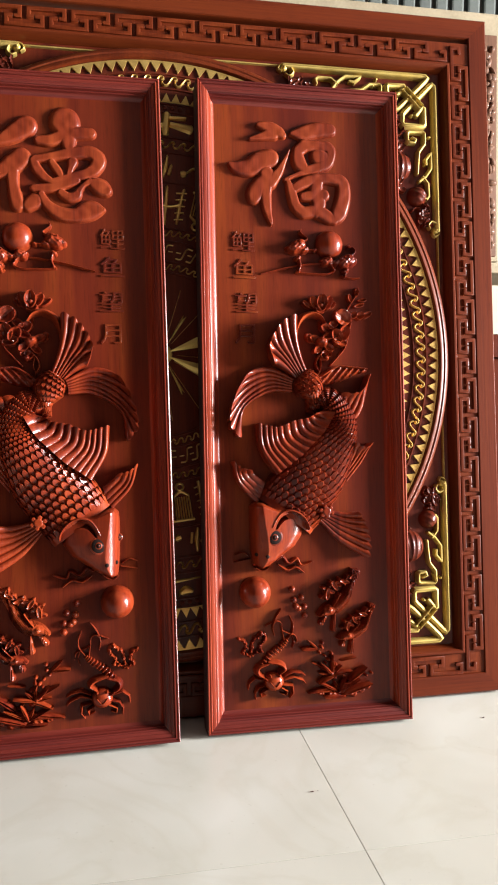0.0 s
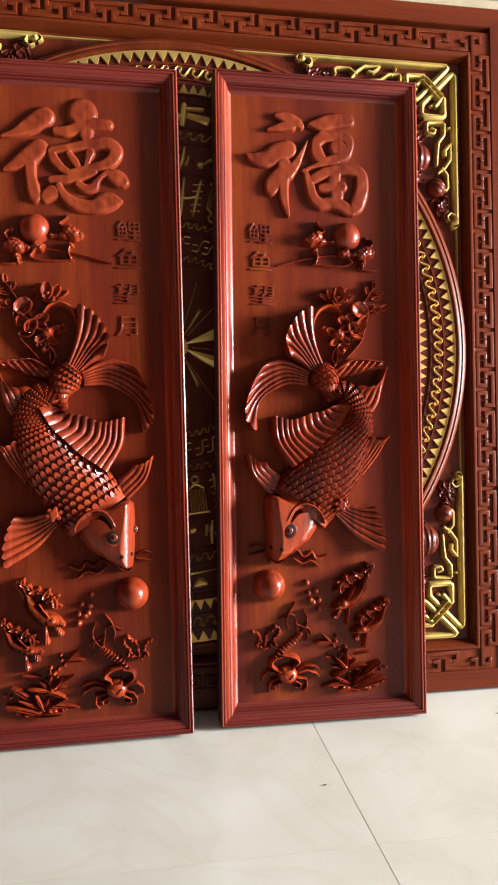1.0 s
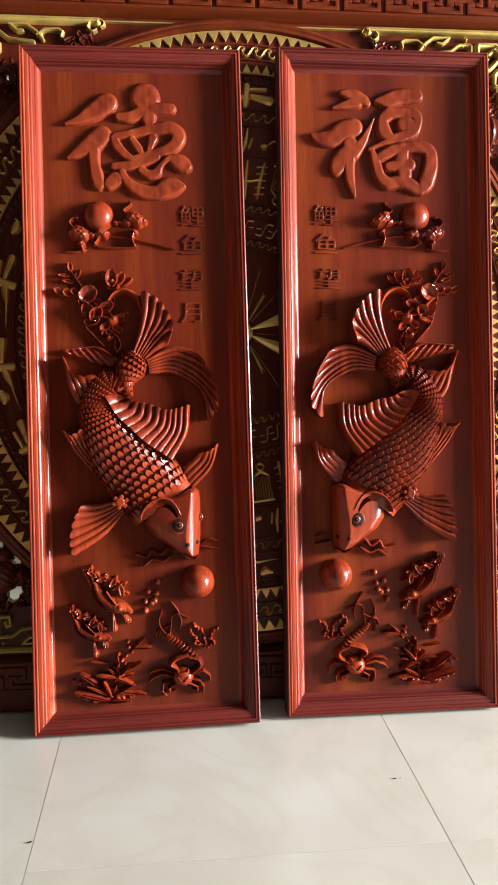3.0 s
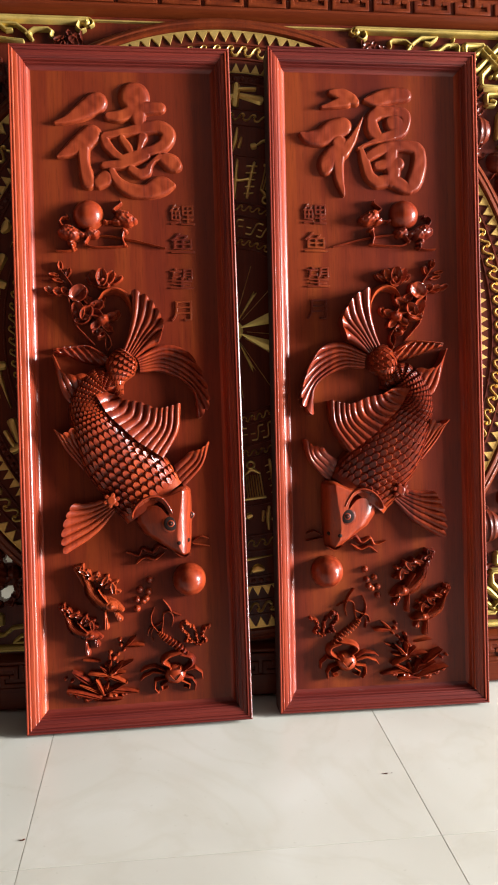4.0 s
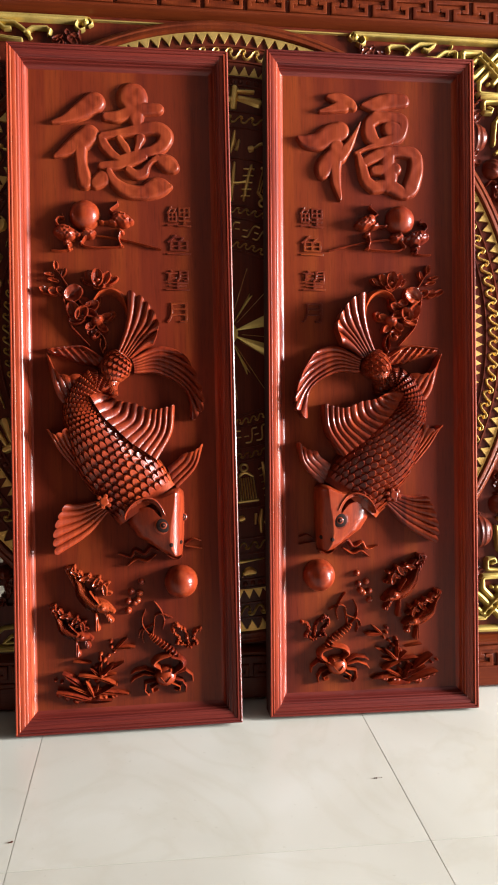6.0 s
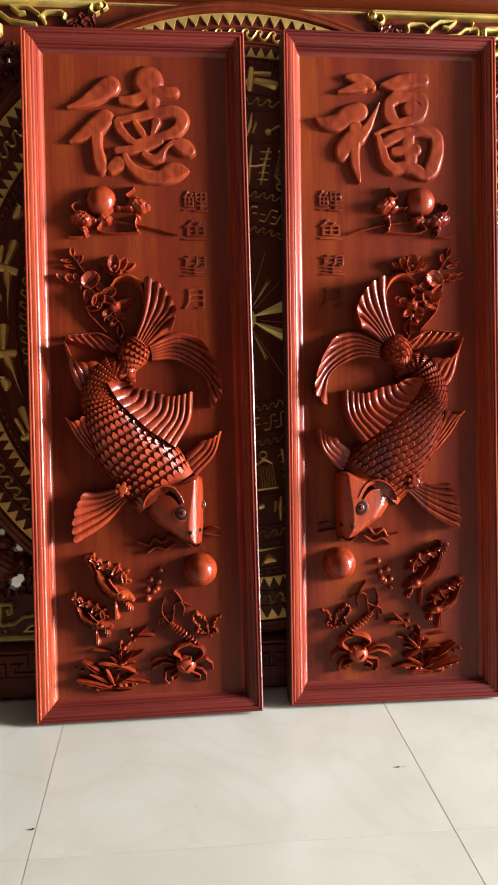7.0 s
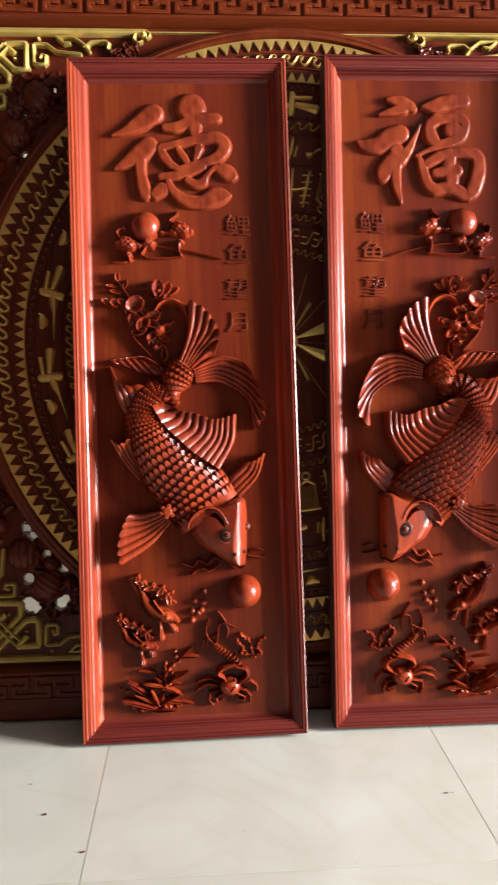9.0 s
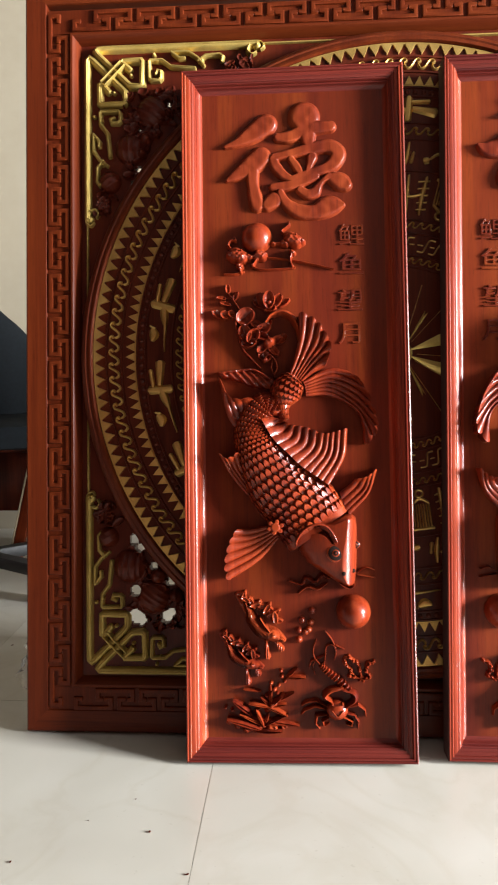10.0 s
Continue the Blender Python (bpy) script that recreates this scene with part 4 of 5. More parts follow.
    def face(U, V):
        left, right, crease = (np.interp(V, *zip(*edge)) for edge in (FACE_LEFT, FACE_RIGHT, FACE_CREASE))
        top = np.interp(V, (0.312, 0.318, 0.330, 0.37, 0.42, 0.465), (0.030, 0.038, 0.043, 0.048, 0.052, 0.050))
        a = ((U - left) / (crease - left)).clip(0, 1)
        b = ((U - crease) / (right - crease)).clip(0, 1)
        h = np.where(U < crease, top * (0.84 + 0.16 * a ** 1.5) * (1 - (1 - a) ** 4) ** 0.5, top * (1 - 0.42 * b ** 1.3) * (1 - b ** 5) ** 0.5)
        brow = np.interp(U, (-0.012, 0.0, 0.0165, 0.033, 0.050, 0.0615, 0.072, 0.085, 0.097, 0.107), (0.385, 0.400, 0.420, 0.430, 0.432, 0.433, 0.437, 0.443, 0.444, 0.436))
        h = h * (0.35 + 0.65 * ((brow - V) / 0.008).clip(0, 1) ** 0.5)
        h = np.where((U < left) | (U > right) | (V > brow) | (V < 0.3125), -0.006, h)
        gap = ridge(U, V, GILL_GAP, 0.017, 2.5)
        h = np.where((gap > 0) & (h > 0), h - gap, h)
        return np.maximum(h, ridge(U, V, GILLS, 0.0505, 2.2, root=0.8))
    head = part("carp_head", relief(face, -0.013, 0.112, 0.310, 0.462, GROUND, 0.0009, **kw), CARVED, root, "smooth polished fish head with a raised gill rim", fix=False, crease=60)
    part("lip", stroke(bmesh.new(), LIPS, GROUND + 0.004, 0.034, power=2, **kw), CARVED, head, "rounded lip")
    for (u, v), r in list(zip(EYES, (0.0150, 0.0066)))[:2 if side > 0 else 1]:
        skin = GROUND + float(face(np.array([[u]]), np.array([[v]]))[0, 0])
        clump("eye_rim", lambda bm: dome(bm, u, v, r * 1.16, skin - 0.006, 0.0072, seg=22, power=6, **kw), CARVED, head, "thin brown rim of the eye")
        clump("eye_ring", lambda bm: dome(bm, u, v, r, skin - 0.005, 0.0070, seg=22, power=6, **kw), EYE_BLACK, head, "black ring of the eye")
        clump("eye", lambda bm: dome(bm, u, v, r * 0.58, skin - 0.004, 0.0072, seg=18, power=4, **kw), CARVED, head, "brown ring of the eye")
        clump("pupil", lambda bm: dome(bm, u, v, r * 0.40, skin - 0.002, 0.0058, seg=14, power=4, **kw), EYE_BLACK, head, "black pupil")
        clump("pupil_bead", lambda bm: dome(bm, u, v, r * 0.18, skin, 0.0046, seg=10, **kw), CARVED, head, "tiny bead in the pupil")
    for u, v in NOSTRILS:
        skin = GROUND + float(face(np.array([[u]]), np.array([[v]]))[0, 0])
        clump("nostril", lambda bm: dome(bm, u, v, 0.0040, skin - 0.004, 0.0062, seg=12, power=6, **kw), EYE_BLACK, head, "black nostril")
    for s in WEED:
        part("weed_strand", stroke(bmesh.new(), s, GROUND, 0.012, power=2, **kw), CARVED, root, "wavy carved strand")
    clump("pearl", lambda bm: dome(bm, *PEARL[0], 0.0315, GROUND, 0.040, rings=12, seg=40, **kw), CARVED, root, "polished round pearl")
    for u, v in BUBBLES:
        clump("bubble", lambda bm: dome(bm, u, v, 0.0068, GROUND, 0.010, rings=4, seg=12, **kw), CARVED, root, "small round bubble")

    for spec in (FISH_ONE, FISH_TWO):
        spine, back, strut, *fins = spec

        def small_fish(U, V):
            body = ridge(U, V, [(a, b, c * 1.15) for a, b, c in spine], 0.024, 2, root=0.55)
            # crossed cuts stand for the scales on the belly
            cut = np.minimum(np.abs(np.sin((U + V) * 1150)), np.abs(np.sin((U - V) * 1150)))
            head = np.hypot(U - spine[-2][0], V - spine[-2][1]) < 0.011
            out = np.where((body > 0.006) & ~head, body - 0.0032 * (cut < 0.45), body)
            for k, q in enumerate(spline(back, 12)):
                out = np.maximum(out, petal(U, V, q[0], q[1], q[2] * (0.95, 1.25, 1.05)[k % 3], q[2] * 0.42, 1.3 * k, 0.019 + 0.004 * (k % 3), 0.2))
            out = np.maximum(out, ridge(U, V, strut, 0.025, 2))
            for (u0, v0), (u1, v1) in fins:
                fin = ridge(U, V, [(u0, v0, 0.005), ((u0 + u1) / 2, (v0 + v1) / 2, 0.009), (u1, v1, 0.012)], 0.016, 5)
                out = np.maximum(out, fin - np.where(fin > 0, 0.002 * np.abs(np.sin(900 * (U - u0))), 0))
            u, v, w = spine[-2]
            out = np.maximum(out, ridge(U, V, [(u - 0.001, v + 0.001, w * 0.95)], 0.028, 2, root=0.6))
            out = np.maximum(out, ridge(U, V, [(u + 0.002, v + 0.003, 0.0042)], 0.031, 2))
            return out
        part("small_fish", relief(small_fish, *extent([spine, back] + [[(*q, 0.012) for q in f] for f in fins], 0.006), GROUND, 0.0008, **kw), CARVED, root, "small carved leaping fish with a frilled back", fix=False, crease=50)

    def shrimp(U, V):
        out = ridge(U, V, SHRIMP, 0.009, 2)
        for q in spline(SHRIMP, 10):
            out = np.maximum(out, ridge(U, V, [(q[0] - 0.3 * q[2], q[1] - 0.3 * q[2], 0.0048), (q[0] + 0.3 * q[2], q[1] + 0.3 * q[2], 0.0048)], 0.016, 2, 8))
        for q in FEELERS:
            out = np.maximum(out, ridge(U, V, [(x, y, w * 1.25) for x, y, w in q], 0.011, 2))
        return out
    part("shrimp", relief(shrimp, *extent([SHRIMP] + FEELERS), GROUND, 0.0008, **kw), CARVED, root, "carved shrimp with long feelers", fix=False, crease=60)

    def crab(bm):
        u, v, r = CRAB[0]
        dome(bm, u, v, r * 0.66, GROUND, 0.024, r * 0.60, 0, 6, 22, power=3.5, **kw)
        for x in (-0.3, 0.3):
            dome(bm, u + x * r, v + 0.42 * r, 0.0036, GROUND, 0.027, rings=4, seg=10, **kw)
        stroke(bm, [(u - 0.3 * r, v + 0.05 * r, 0.0028), (u, v - 0.25 * r, 0.0034), (u + 0.3 * r, v + 0.05 * r, 0.0028)], GROUND + 0.016, 0.010, power=2, **kw)
    shell = clump("crab", crab, CARVED, root, "carved crab with bent legs")
    for s in CLAWS:
        part("claw", stroke(bmesh.new(), [(a, b, c * 1.25) for a, b, c in s], GROUND, 0.024, power=2, high_end=0.018, **kw), CARVED, shell)
    for s in LEGS:
        part("leg", stroke(bmesh.new(), [(a, b, c * 0.92) for a, b, c in s], GROUND, 0.019, power=2, sharp=True, high_end=0.008, **kw), CARVED, shell)

    def coral(bm):
        rnd = random.Random(4)
        for q in spline(CORAL, 44):
            dome(bm, q[0] + rnd.uniform(-0.003, 0.003), q[1] + rnd.uniform(-0.003, 0.003), q[2] * rnd.uniform(0.28, 0.52), GROUND, rnd.uniform(0.009, 0.017), q[2] * rnd.uniform(0.2, 0.4), rnd.uniform(0, 180), 3, 8, **kw)
        stroke(bm, [(a, b, 0.006) for a, b, c in CORAL], GROUND, 0.010, power=2, **kw)
    tagged(clump("coral", coral, CARVED, root, "beaded loop of carved coral"), kind="stuff")

    def clod(U, V):
        out = np.full(U.shape, -0.02)
        for k, (u, v, d) in enumerate(CLODS):
            out = np.maximum(out, ridge(U, V, [(u - 0.3 * d, v, d), (u + 0.3 * d, v + 0.1 * d, 0.7 * d)], 0.009 + 0.003 * (k % 3), 2, root=0.6))
        return out + np.where(out > 0.002, 0.0014 * wrinkle(U, V, 480), 0)
    part("root_clump", relief(clod, *extent([CLODS], 0.010), GROUND, 0.0009, **kw), CARVED, root, "knotted roots of the water plant", fix=False, crease=50)
    for k in range(9):
        a, far = 0.25 + 0.33 * k, 0.030 + 0.011 * (k * 5 % 3)
        u0, v0 = (-0.068, 0.060) if k % 2 else (-0.055, 0.094)
        bm = bmesh.new()
        leaf(bm, u0, v0, u0 + far * math.cos(a), v0 + 0.8 * far * math.sin(a), 0.0075, GROUND, 0.013 + 0.003 * (k % 3), side, du)
        part("leaf", bm, CARVED, root, "pointed carved water leaf")
    for k, ((u0, v0, w), (u1, v1, _)) in enumerate(LEAVES):
        bm = bmesh.new()
        leaf(bm, u0, v0, u1, v1, w * 0.72, GROUND, 0.012 + 0.003 * (k % 4), side, du)
        part("leaf", bm, CARVED, root, "pointed carved water leaf")
    for u, v, r in KNOBS:
        clump("bud", lambda bm: dome(bm, u, v, r * 0.5, GROUND, 0.014, r * 0.42, 30, 4, 10, **kw), CARVED, root, "small carved bud")
    return root


carved_panel(pose(0.1609, 0.3547, 0.0079, -9.85, -0.46, 0.50), VIRTUE, 1, 0.0, "framed glossy rosewood carp relief leaning, with a virtue character")
carved_panel(pose(0.6300, 0.3698, 0.0073, -8.51, 0.16, -0.51), FORTUNE, -1, -0.0075, "framed glossy rosewood carp relief leaning, with a fortune character")

# ---- the large drum panel ----
BW, BH = 1.465, 1.484
BIG = pose(0.3549, 0.4591, 0.0005, -7.79)
big = thing("drum_panel", BIG, "large square red wood panel with a gilded drum disc", "carved panel")
RIM = 0.0060  # its lifted lower edge
OUT = [(0, -0.042), (0, -0.003), (0.003, 0), (0.041, 0), (0.0425, -0.002), (0.043, -0.006), (0.043, -0.042)]
for edge in ("left", "right", "bottom", "top"):
    rail = mitred_rail(edge, BW, BH - RIM, OUT)
    bmesh.ops.translate(rail, verts=rail.verts, vec=(0, 0, RIM))
    part("frame_rail", rail, BIG_Z if edge in ("left", "right") else BIG_X, big, "flat red wood frame board")
CU, CV = 0.0, 0.738
# sunk band with a raised key fret on each side
FRO_U, FRI_U = 0.690, 0.643
FRO_V0, FRO_V1 = 0.046, 1.430
FDEEP = -0.0041


def fret(bm, horizontal, flip):
    """Interlocking hooks along one side of the frame, in the panel's plane."""
    wide = FRO_U - FRI_U
    if horizontal:
        lo, hi = -FRI_U, FRI_U
    else:
        lo, hi = FRO_V0 + 0.004, FRO_V1 - 0.004
    n = round((hi - lo) / 0.0885)
    p = (hi - lo) / n
    hooks = [[(0.5, 0.24), (0.5, 0.10), (0.14, 0.10), (0.14, 0.90), (0.5, 0.90), (0.5, 0.76)],
             [(0.5, 0.71), (0.5, 0.60), (0.86, 0.60), (0.86, 1.40), (0.5, 1.40), (0.5, 1.29)]]
    for i in range(n):
        for j, h in enumerate(hooks):
            if i == n - 1 and j:
                continue
            pts = []
            for a, b in h:
                q, s = lo + (i + b) * p, (a if not flip else 1 - a) * wide
                pts.append((q, s) if horizontal else (s, q))
            yield pts


for name, horizontal, sign in (("left", False, -1), ("right", False, 1), ("bottom", True, -1), ("top", True, 1)):
    band = bmesh.new()
    ribs = bmesh.new()
    if horizontal:
        v0 = FRO_V0 if sign < 0 else FRO_V1 - (FRO_U - FRI_U)
        box(band, -FRO_U, FRO_U, -FDEEP, 0.030, v0, v0 + FRO_U - FRI_U)
    else:
        u0 = -FRO_U if sign < 0 else FRI_U
        v1 = FRO_V0 + FRO_U - FRI_U + 0.0005
        box(band, u0, u0 + FRO_U - FRI_U, -FDEEP, 0.030, v1, FRO_V1 - (FRO_U - FRI_U) - 0.0005)
    for pts in fret(ribs, horizontal, False):
        if horizontal:
            stroke(ribs, [(q, v0 + s, 0.0102) for q, s in pts], FDEEP - 0.0005, 0.0052, across=8, power=7, sharp=True, round_end=0.3)
        else:
            stroke(ribs, [(u0 + s, q, 0.0102) for s, q in pts], FDEEP - 0.0005, 0.0052, across=8, power=7, sharp=True, round_end=0.3)
    holder = part("fret_band", band, BIG_Z, big, "sunk band of key-fret carving", smooth=False)
    tagged(part("fret_carving", ribs, BIG_Z, holder), kind="stuff")

# moulding from the fret down to the sunk ground
DEEP = -0.020
INU, INV0, INV1 = 0.643, FRO_V0 + 0.047, FRO_V1 - 0.047
STEP = [(0, -0.042), (0, 0.001), (0.002, 0.003), (0.006, 0.003), (0.009, 0.0), (0.012, -0.006), (0.016, -0.014), (0.018, DEEP), (0.018, -0.042)]
for edge in ("left", "right", "bottom", "top"):
    rail = mitred_rail(edge, 2 * INU, INV1 - INV0, STEP)
    bmesh.ops.translate(rail, verts=rail.verts, vec=(0, 0, INV0))
    part("inner_moulding", rail, BIG_Z if edge in ("left", "right") else BIG_X, big, "stepped inner moulding")

# sunk ground, pierced between the carved fruit of the corners
HOLES = [[(-0.5215, 0.3803, 0.0206), (-0.5087, 0.3647, 0.0174), (-0.4815, 0.3276, 0.0142), (-0.4484, 0.2965, 0.0174), (-0.5185, 0.2794, 0.0221), (-0.5187, 0.2280, 0.0308), (-0.5093, 0.2213, 0.0237), (-0.4568, 0.2288, 0.0237), (-0.4483, 0.2372, 0.0182)], [(-0.4498, 1.2459, 0.0093), (-0.4467, 1.2373, 0.0086), (-0.5085, 1.1935, 0.0079), (-0.5096, 1.1165, 0.0122), (-0.5229, 1.0897, 0.0064)]]
HOLES = [h for row in HOLES for h in row]


def pierced(u, v):
    return any(math.hypot(u - a, v - b) < c / 2 for a, b, c in HOLES)


ground = bmesh.new()
NU, NV = 300, 308
gu, gv0, gv1 = INU - 0.017, INV0 + 0.017, INV1 - 0.017
grid = {}
for i in range(NU):
    for j in range(NV):
        u0, v0 = -gu + 2 * gu * i / NU, gv0 + (gv1 - gv0) * j / NV
        uc, vc = u0 + gu / NU, v0 + (gv1 - gv0) / NV / 2
        if math.hypot(uc - CU, vc - CV) < 0.59 or pierced(uc, vc):
            continue
        quad = []
        for a, b in ((i, j), (i + 1, j), (i + 1, j + 1), (i, j + 1)):
            if (a, b) not in grid:
                grid[a, b] = ground.verts.new((-gu + 2 * gu * a / NU, -DEEP, gv0 + (gv1 - gv0) * b / NV))
            quad.append(grid[a, b])
        ground.faces.new(quad)
made = bmesh.ops.extrude_face_region(ground, geom=list(ground.faces))
for v in made["geom"]:
    if isinstance(v, bmesh.types.BMVert):
        v.co.y = 0.034
part("sunk_ground", ground, BIG_IN, big, "dark red sunk ground pierced in the corners", smooth=False)


# gilded corner ornaments
def corner_lines():
    k = 0.000396
    raw = [
        [(15, 900), (15, 96), (17, 70), (28, 60), (46, 72), (195, 222), (206, 236), (208, 282), (199, 293), (90, 296), (79, 287), (79, 198), (90, 192), (126, 234)],
        [(128, 560), (123, 500), (116, 440), (82, 396), (80, 338), (88, 329), (172, 331), (181, 340), (181, 380), (172, 389), (140, 389), (134, 372), (152, 364)],
        [(46, 446), (46, 530), (78, 575), (116, 604)],
        [(46, 446), (76, 482), (74, 508)],
        [(94, 578), (66, 614), (64, 684), (76, 700), (98, 694)],
    ]
    for line in raw:
        yield [(a * k, b * k) for a, b in line]


def put_corner(bm, su, sv):
    u0, v0 = 0.617, (0.116 if sv < 0 else 1.360)

    def to(a, b, swap):
        if swap:
            a, b = b, a
        return (su * (u0 - a), v0 + b if sv < 0 else v0 - b)
    for idx, line in enumerate(corner_lines()):
        for swap in (False, True):
            wide = 0.0155 if idx == 0 else (0.0092 if idx == 1 else 0.0082)
            pts = []
            for k, (a, b) in enumerate(line):
                if idx == 0 and k == 0:
                    b = 0.345
                pts.append((*to(a, b, swap), wide if k < 5 or idx else wide * 0.95))
            stroke(bm, pts, DEEP, 0.013 + (0.0015 if swap and idx == 0 else 0), across=8, power=3.5, sharp=True, round_end=0.6)
            if idx < 2:
                stroke(bm, [(a, b, w * 0.3) for a, b, w in pts], DEEP + 0.010, 0.0042 + (0.0015 if swap and idx == 0 else 0), across=4, power=2, sharp=True)
    for d in (-1, 1):
        a = 0.0585
        stroke(bm, [(*to(a - 0.018 + 0.004 * d, a + 0.018 + 0.004 * d, False), 0.0062), (*to(a + 0.018 + 0.004 * d, a - 0.018 + 0.004 * d, False), 0.0062)], DEEP, 0.019, across=6, power=3, sharp=True)
    for a, b in ((0.020, 0.140), (0.060, 0.094), (0.034, 0.148), (0.036, 0.236)):
        for swap in (False, True):
            u, v = to(a, b, swap)
            dome(bm, u, v, 0.0042, DEEP, 0.012, rings=4, seg=10)
    # curled end of each long strip
    for swap in (False, True):
        u, v = to(0.010, 0.345, swap)
        dome(bm, u, v, 0.0085, DEEP, 0.012, rings=4, seg=14, power=3)
        dome(bm, u, v, 0.004, DEEP, 0.016, rings=4, seg=10)
        stroke(bm, [(*to(0.018, 0.352, swap), 0.004), (*to(0.012, 0.358, swap), 0.006), (*to(0.003, 0.352, swap), 0.006), (*to(0.001, 0.340, swap), 0.004)], DEEP, 0.011, power=2.5)
        stroke(bm, [(*to(0.010, 0.330, swap), 0.008), (*to(0.020, 0.326, swap), 0.009), (*to(0.027, 0.334, swap), 0.007), (*to(0.024, 0.342, swap), 0.005)], DEEP, 0.013, power=2.5)


for su in (-1, 1):
    for sv in (-1, 1):
        bm = bmesh.new()
        put_corner(bm, su, sv)
        part("gilded_corner", bm, GOLD, big, "gilded interlaced corner ornament")
for a, b in (((-0.613, 0.45), (-0.613, 1.03)), ((0.613, 0.45), (0.613, 1.03)), ((-0.29, 1.356), (0.29, 1.356)), ((-0.29, 0.120), (0.29, 0.120))):
    bm = bmesh.new()
    stroke(bm, [(*a, 0.005), (*b, 0.005)], DEEP, 0.006, n=24, across=4, power=3)
    part("gilded_strip", bm, GOLD, big, "thin gilded border strip")


# carved fruit and tendrils in the corners
FRUIT_LOW = [(-0.4818, 0.2665, 0.0593), (-0.5294, 0.3266, 0.0593), (-0.5730, 0.3841, 0.0364), (-0.4731, 0.3091, 0.0277), (-0.4375, 0.2705, 0.0261)]
FRUIT_HIGH = [(-0.4818, 1.2276, 0.0572), (-0.5266, 1.1544, 0.0536), (-0.5668, 1.0894, 0.0393), (-0.4937, 1.1716, 0.0214), (-0.5017, 1.1427, 0.0179)]


def spandrel(su, sv):
    rnd = random.Random(5 if sv > 0 else 9)
    fruits = [(abs(u), v, d) for u, v, d in (FRUIT_LOW if sv < 0 else FRUIT_HIGH)]
    leaves, curls = [], []
    while len(leaves) + len(curls) < 92:
        u, v = rnd.uniform(0.28, 0.600), CV + sv * rnd.uniform(0.28, 0.600)
        a, b = 0.617 - u, 0.617 - abs(v - CV)
        lo, hi = min(a, b), max(a, b)
        if math.hypot(u, v - CV) < 0.640 or lo < 0.028 or (lo < 0.086 and hi < 0.290) or su < 0 and pierced(-u, v):
            continue
        if rnd.random() < 0.62:
            leaves.append((u, v, rnd.uniform(0.010, 0.018), rnd.uniform(0.005, 0.009), rnd.uniform(0, 6.28), rnd.uniform(0.008, 0.016)))
        else:
            t, way, s = rnd.uniform(0, 6.28), rnd.choice((-1, 1)), rnd.uniform(0.008, 0.014)
            curls.append([(u + s * (1.25 - 0.2 * i) * math.cos(t + way * 0.85 * i), v + s * (1.25 - 0.2 * i) * math.sin(t + way * 0.85 * i), 0.0062 - 0.0005 * i) for i in range(6)])

    def field(U, V):
        out = np.full(U.shape, -0.02)
        for u, v, r, ru, t, h in leaves:
            out = np.maximum(out, petal(U, V, u, v, r, ru, t, h, 0.35))
        for q in curls:
            out = np.maximum(out, ridge(U, V, q, 0.014, 2, 16))
        for k, (u, v, d) in enumerate(fruits):
            ball = ridge(U, V, [(u, v, d * 1.12)], 0.026, 2, root=0.55)
            # ribs run over the fruit
            t = 0.6 + k
            across = (U - u) * math.sin(t) - (V - v) * math.cos(t)
            out = np.maximum(out, np.where(ball > 0.004, ball - 0.0026 * np.abs(np.sin(across * 300)) ** 0.6, ball))
        hole = np.zeros(U.shape, bool)
        if su < 0:
            for u, v, d in HOLES:
                hole |= np.hypot(U + u, V - v) < d / 2
        return np.where(hole, -0.02, out)
    lo, hi = (0.105, 0.46) if sv < 0 else (1.02, 1.372)
    return relief(field, 0.28, 0.612, lo, hi, DEEP, 0.0016, su)


for su in (-1, 1):
    for sv in (-1, 1):
        tagged(part("corner_carving", spandrel(su, sv), BIG_IN, big, "carved fruit, leaves and tendrils", fix=False, crease=50), kind="stuff")

# the drum disc, ring by ring
DISC = 0.004


def polar(r, t):
    return CU + r * math.sin(t), CV + r * math.cos(t)


def turned(profile, seg=160):
    """A turned ring from (radius, proud) points."""
    bm = bmesh.new()
    rows = []
    for k in range(seg):
        t = 2 * math.pi * k / seg
        row = []
        for r, w in profile:
            u, v = polar(r, t)
            row.append(bm.verts.new((u, -w, v)))
        rows.append(row)
    for k in range(seg):
        r0, r1 = rows[k], rows[(k + 1) % seg]
        for j in range(len(profile) - 1):
            bm.faces.new((r0[j], r0[j + 1], r1[j + 1], r1[j]))
    return bm


disc = part("drum_disc", turned([(0.0005, DISC), (0.3, DISC), (0.597, DISC), (0.597, -0.03)]), DRUM, big, "dark stained round drum face")
part("drum_rim", turned([(0.622, DEEP), (0.621, 0.003), (0.617, 0.009), (0.611, 0.0115), (0.608, 0.010), (0.605, 0.0125), (0.600, 0.013), (0.5975, 0.010), (0.5962, DISC)]), BIG_Z, big, "rounded red wood rim")
for r in (0.5700, 0.5405, 0.510, 0.4935, 0.442, 0.411, 0.350, 0.256, 0.230, 0.188, 0.166):
    part("ring_line", turned([(r + 0.0022, DISC), (r + 0.0012, DISC + 0.003), (r - 0.0012, DISC + 0.003), (r - 0.0022, DISC)]), DRUM, disc)


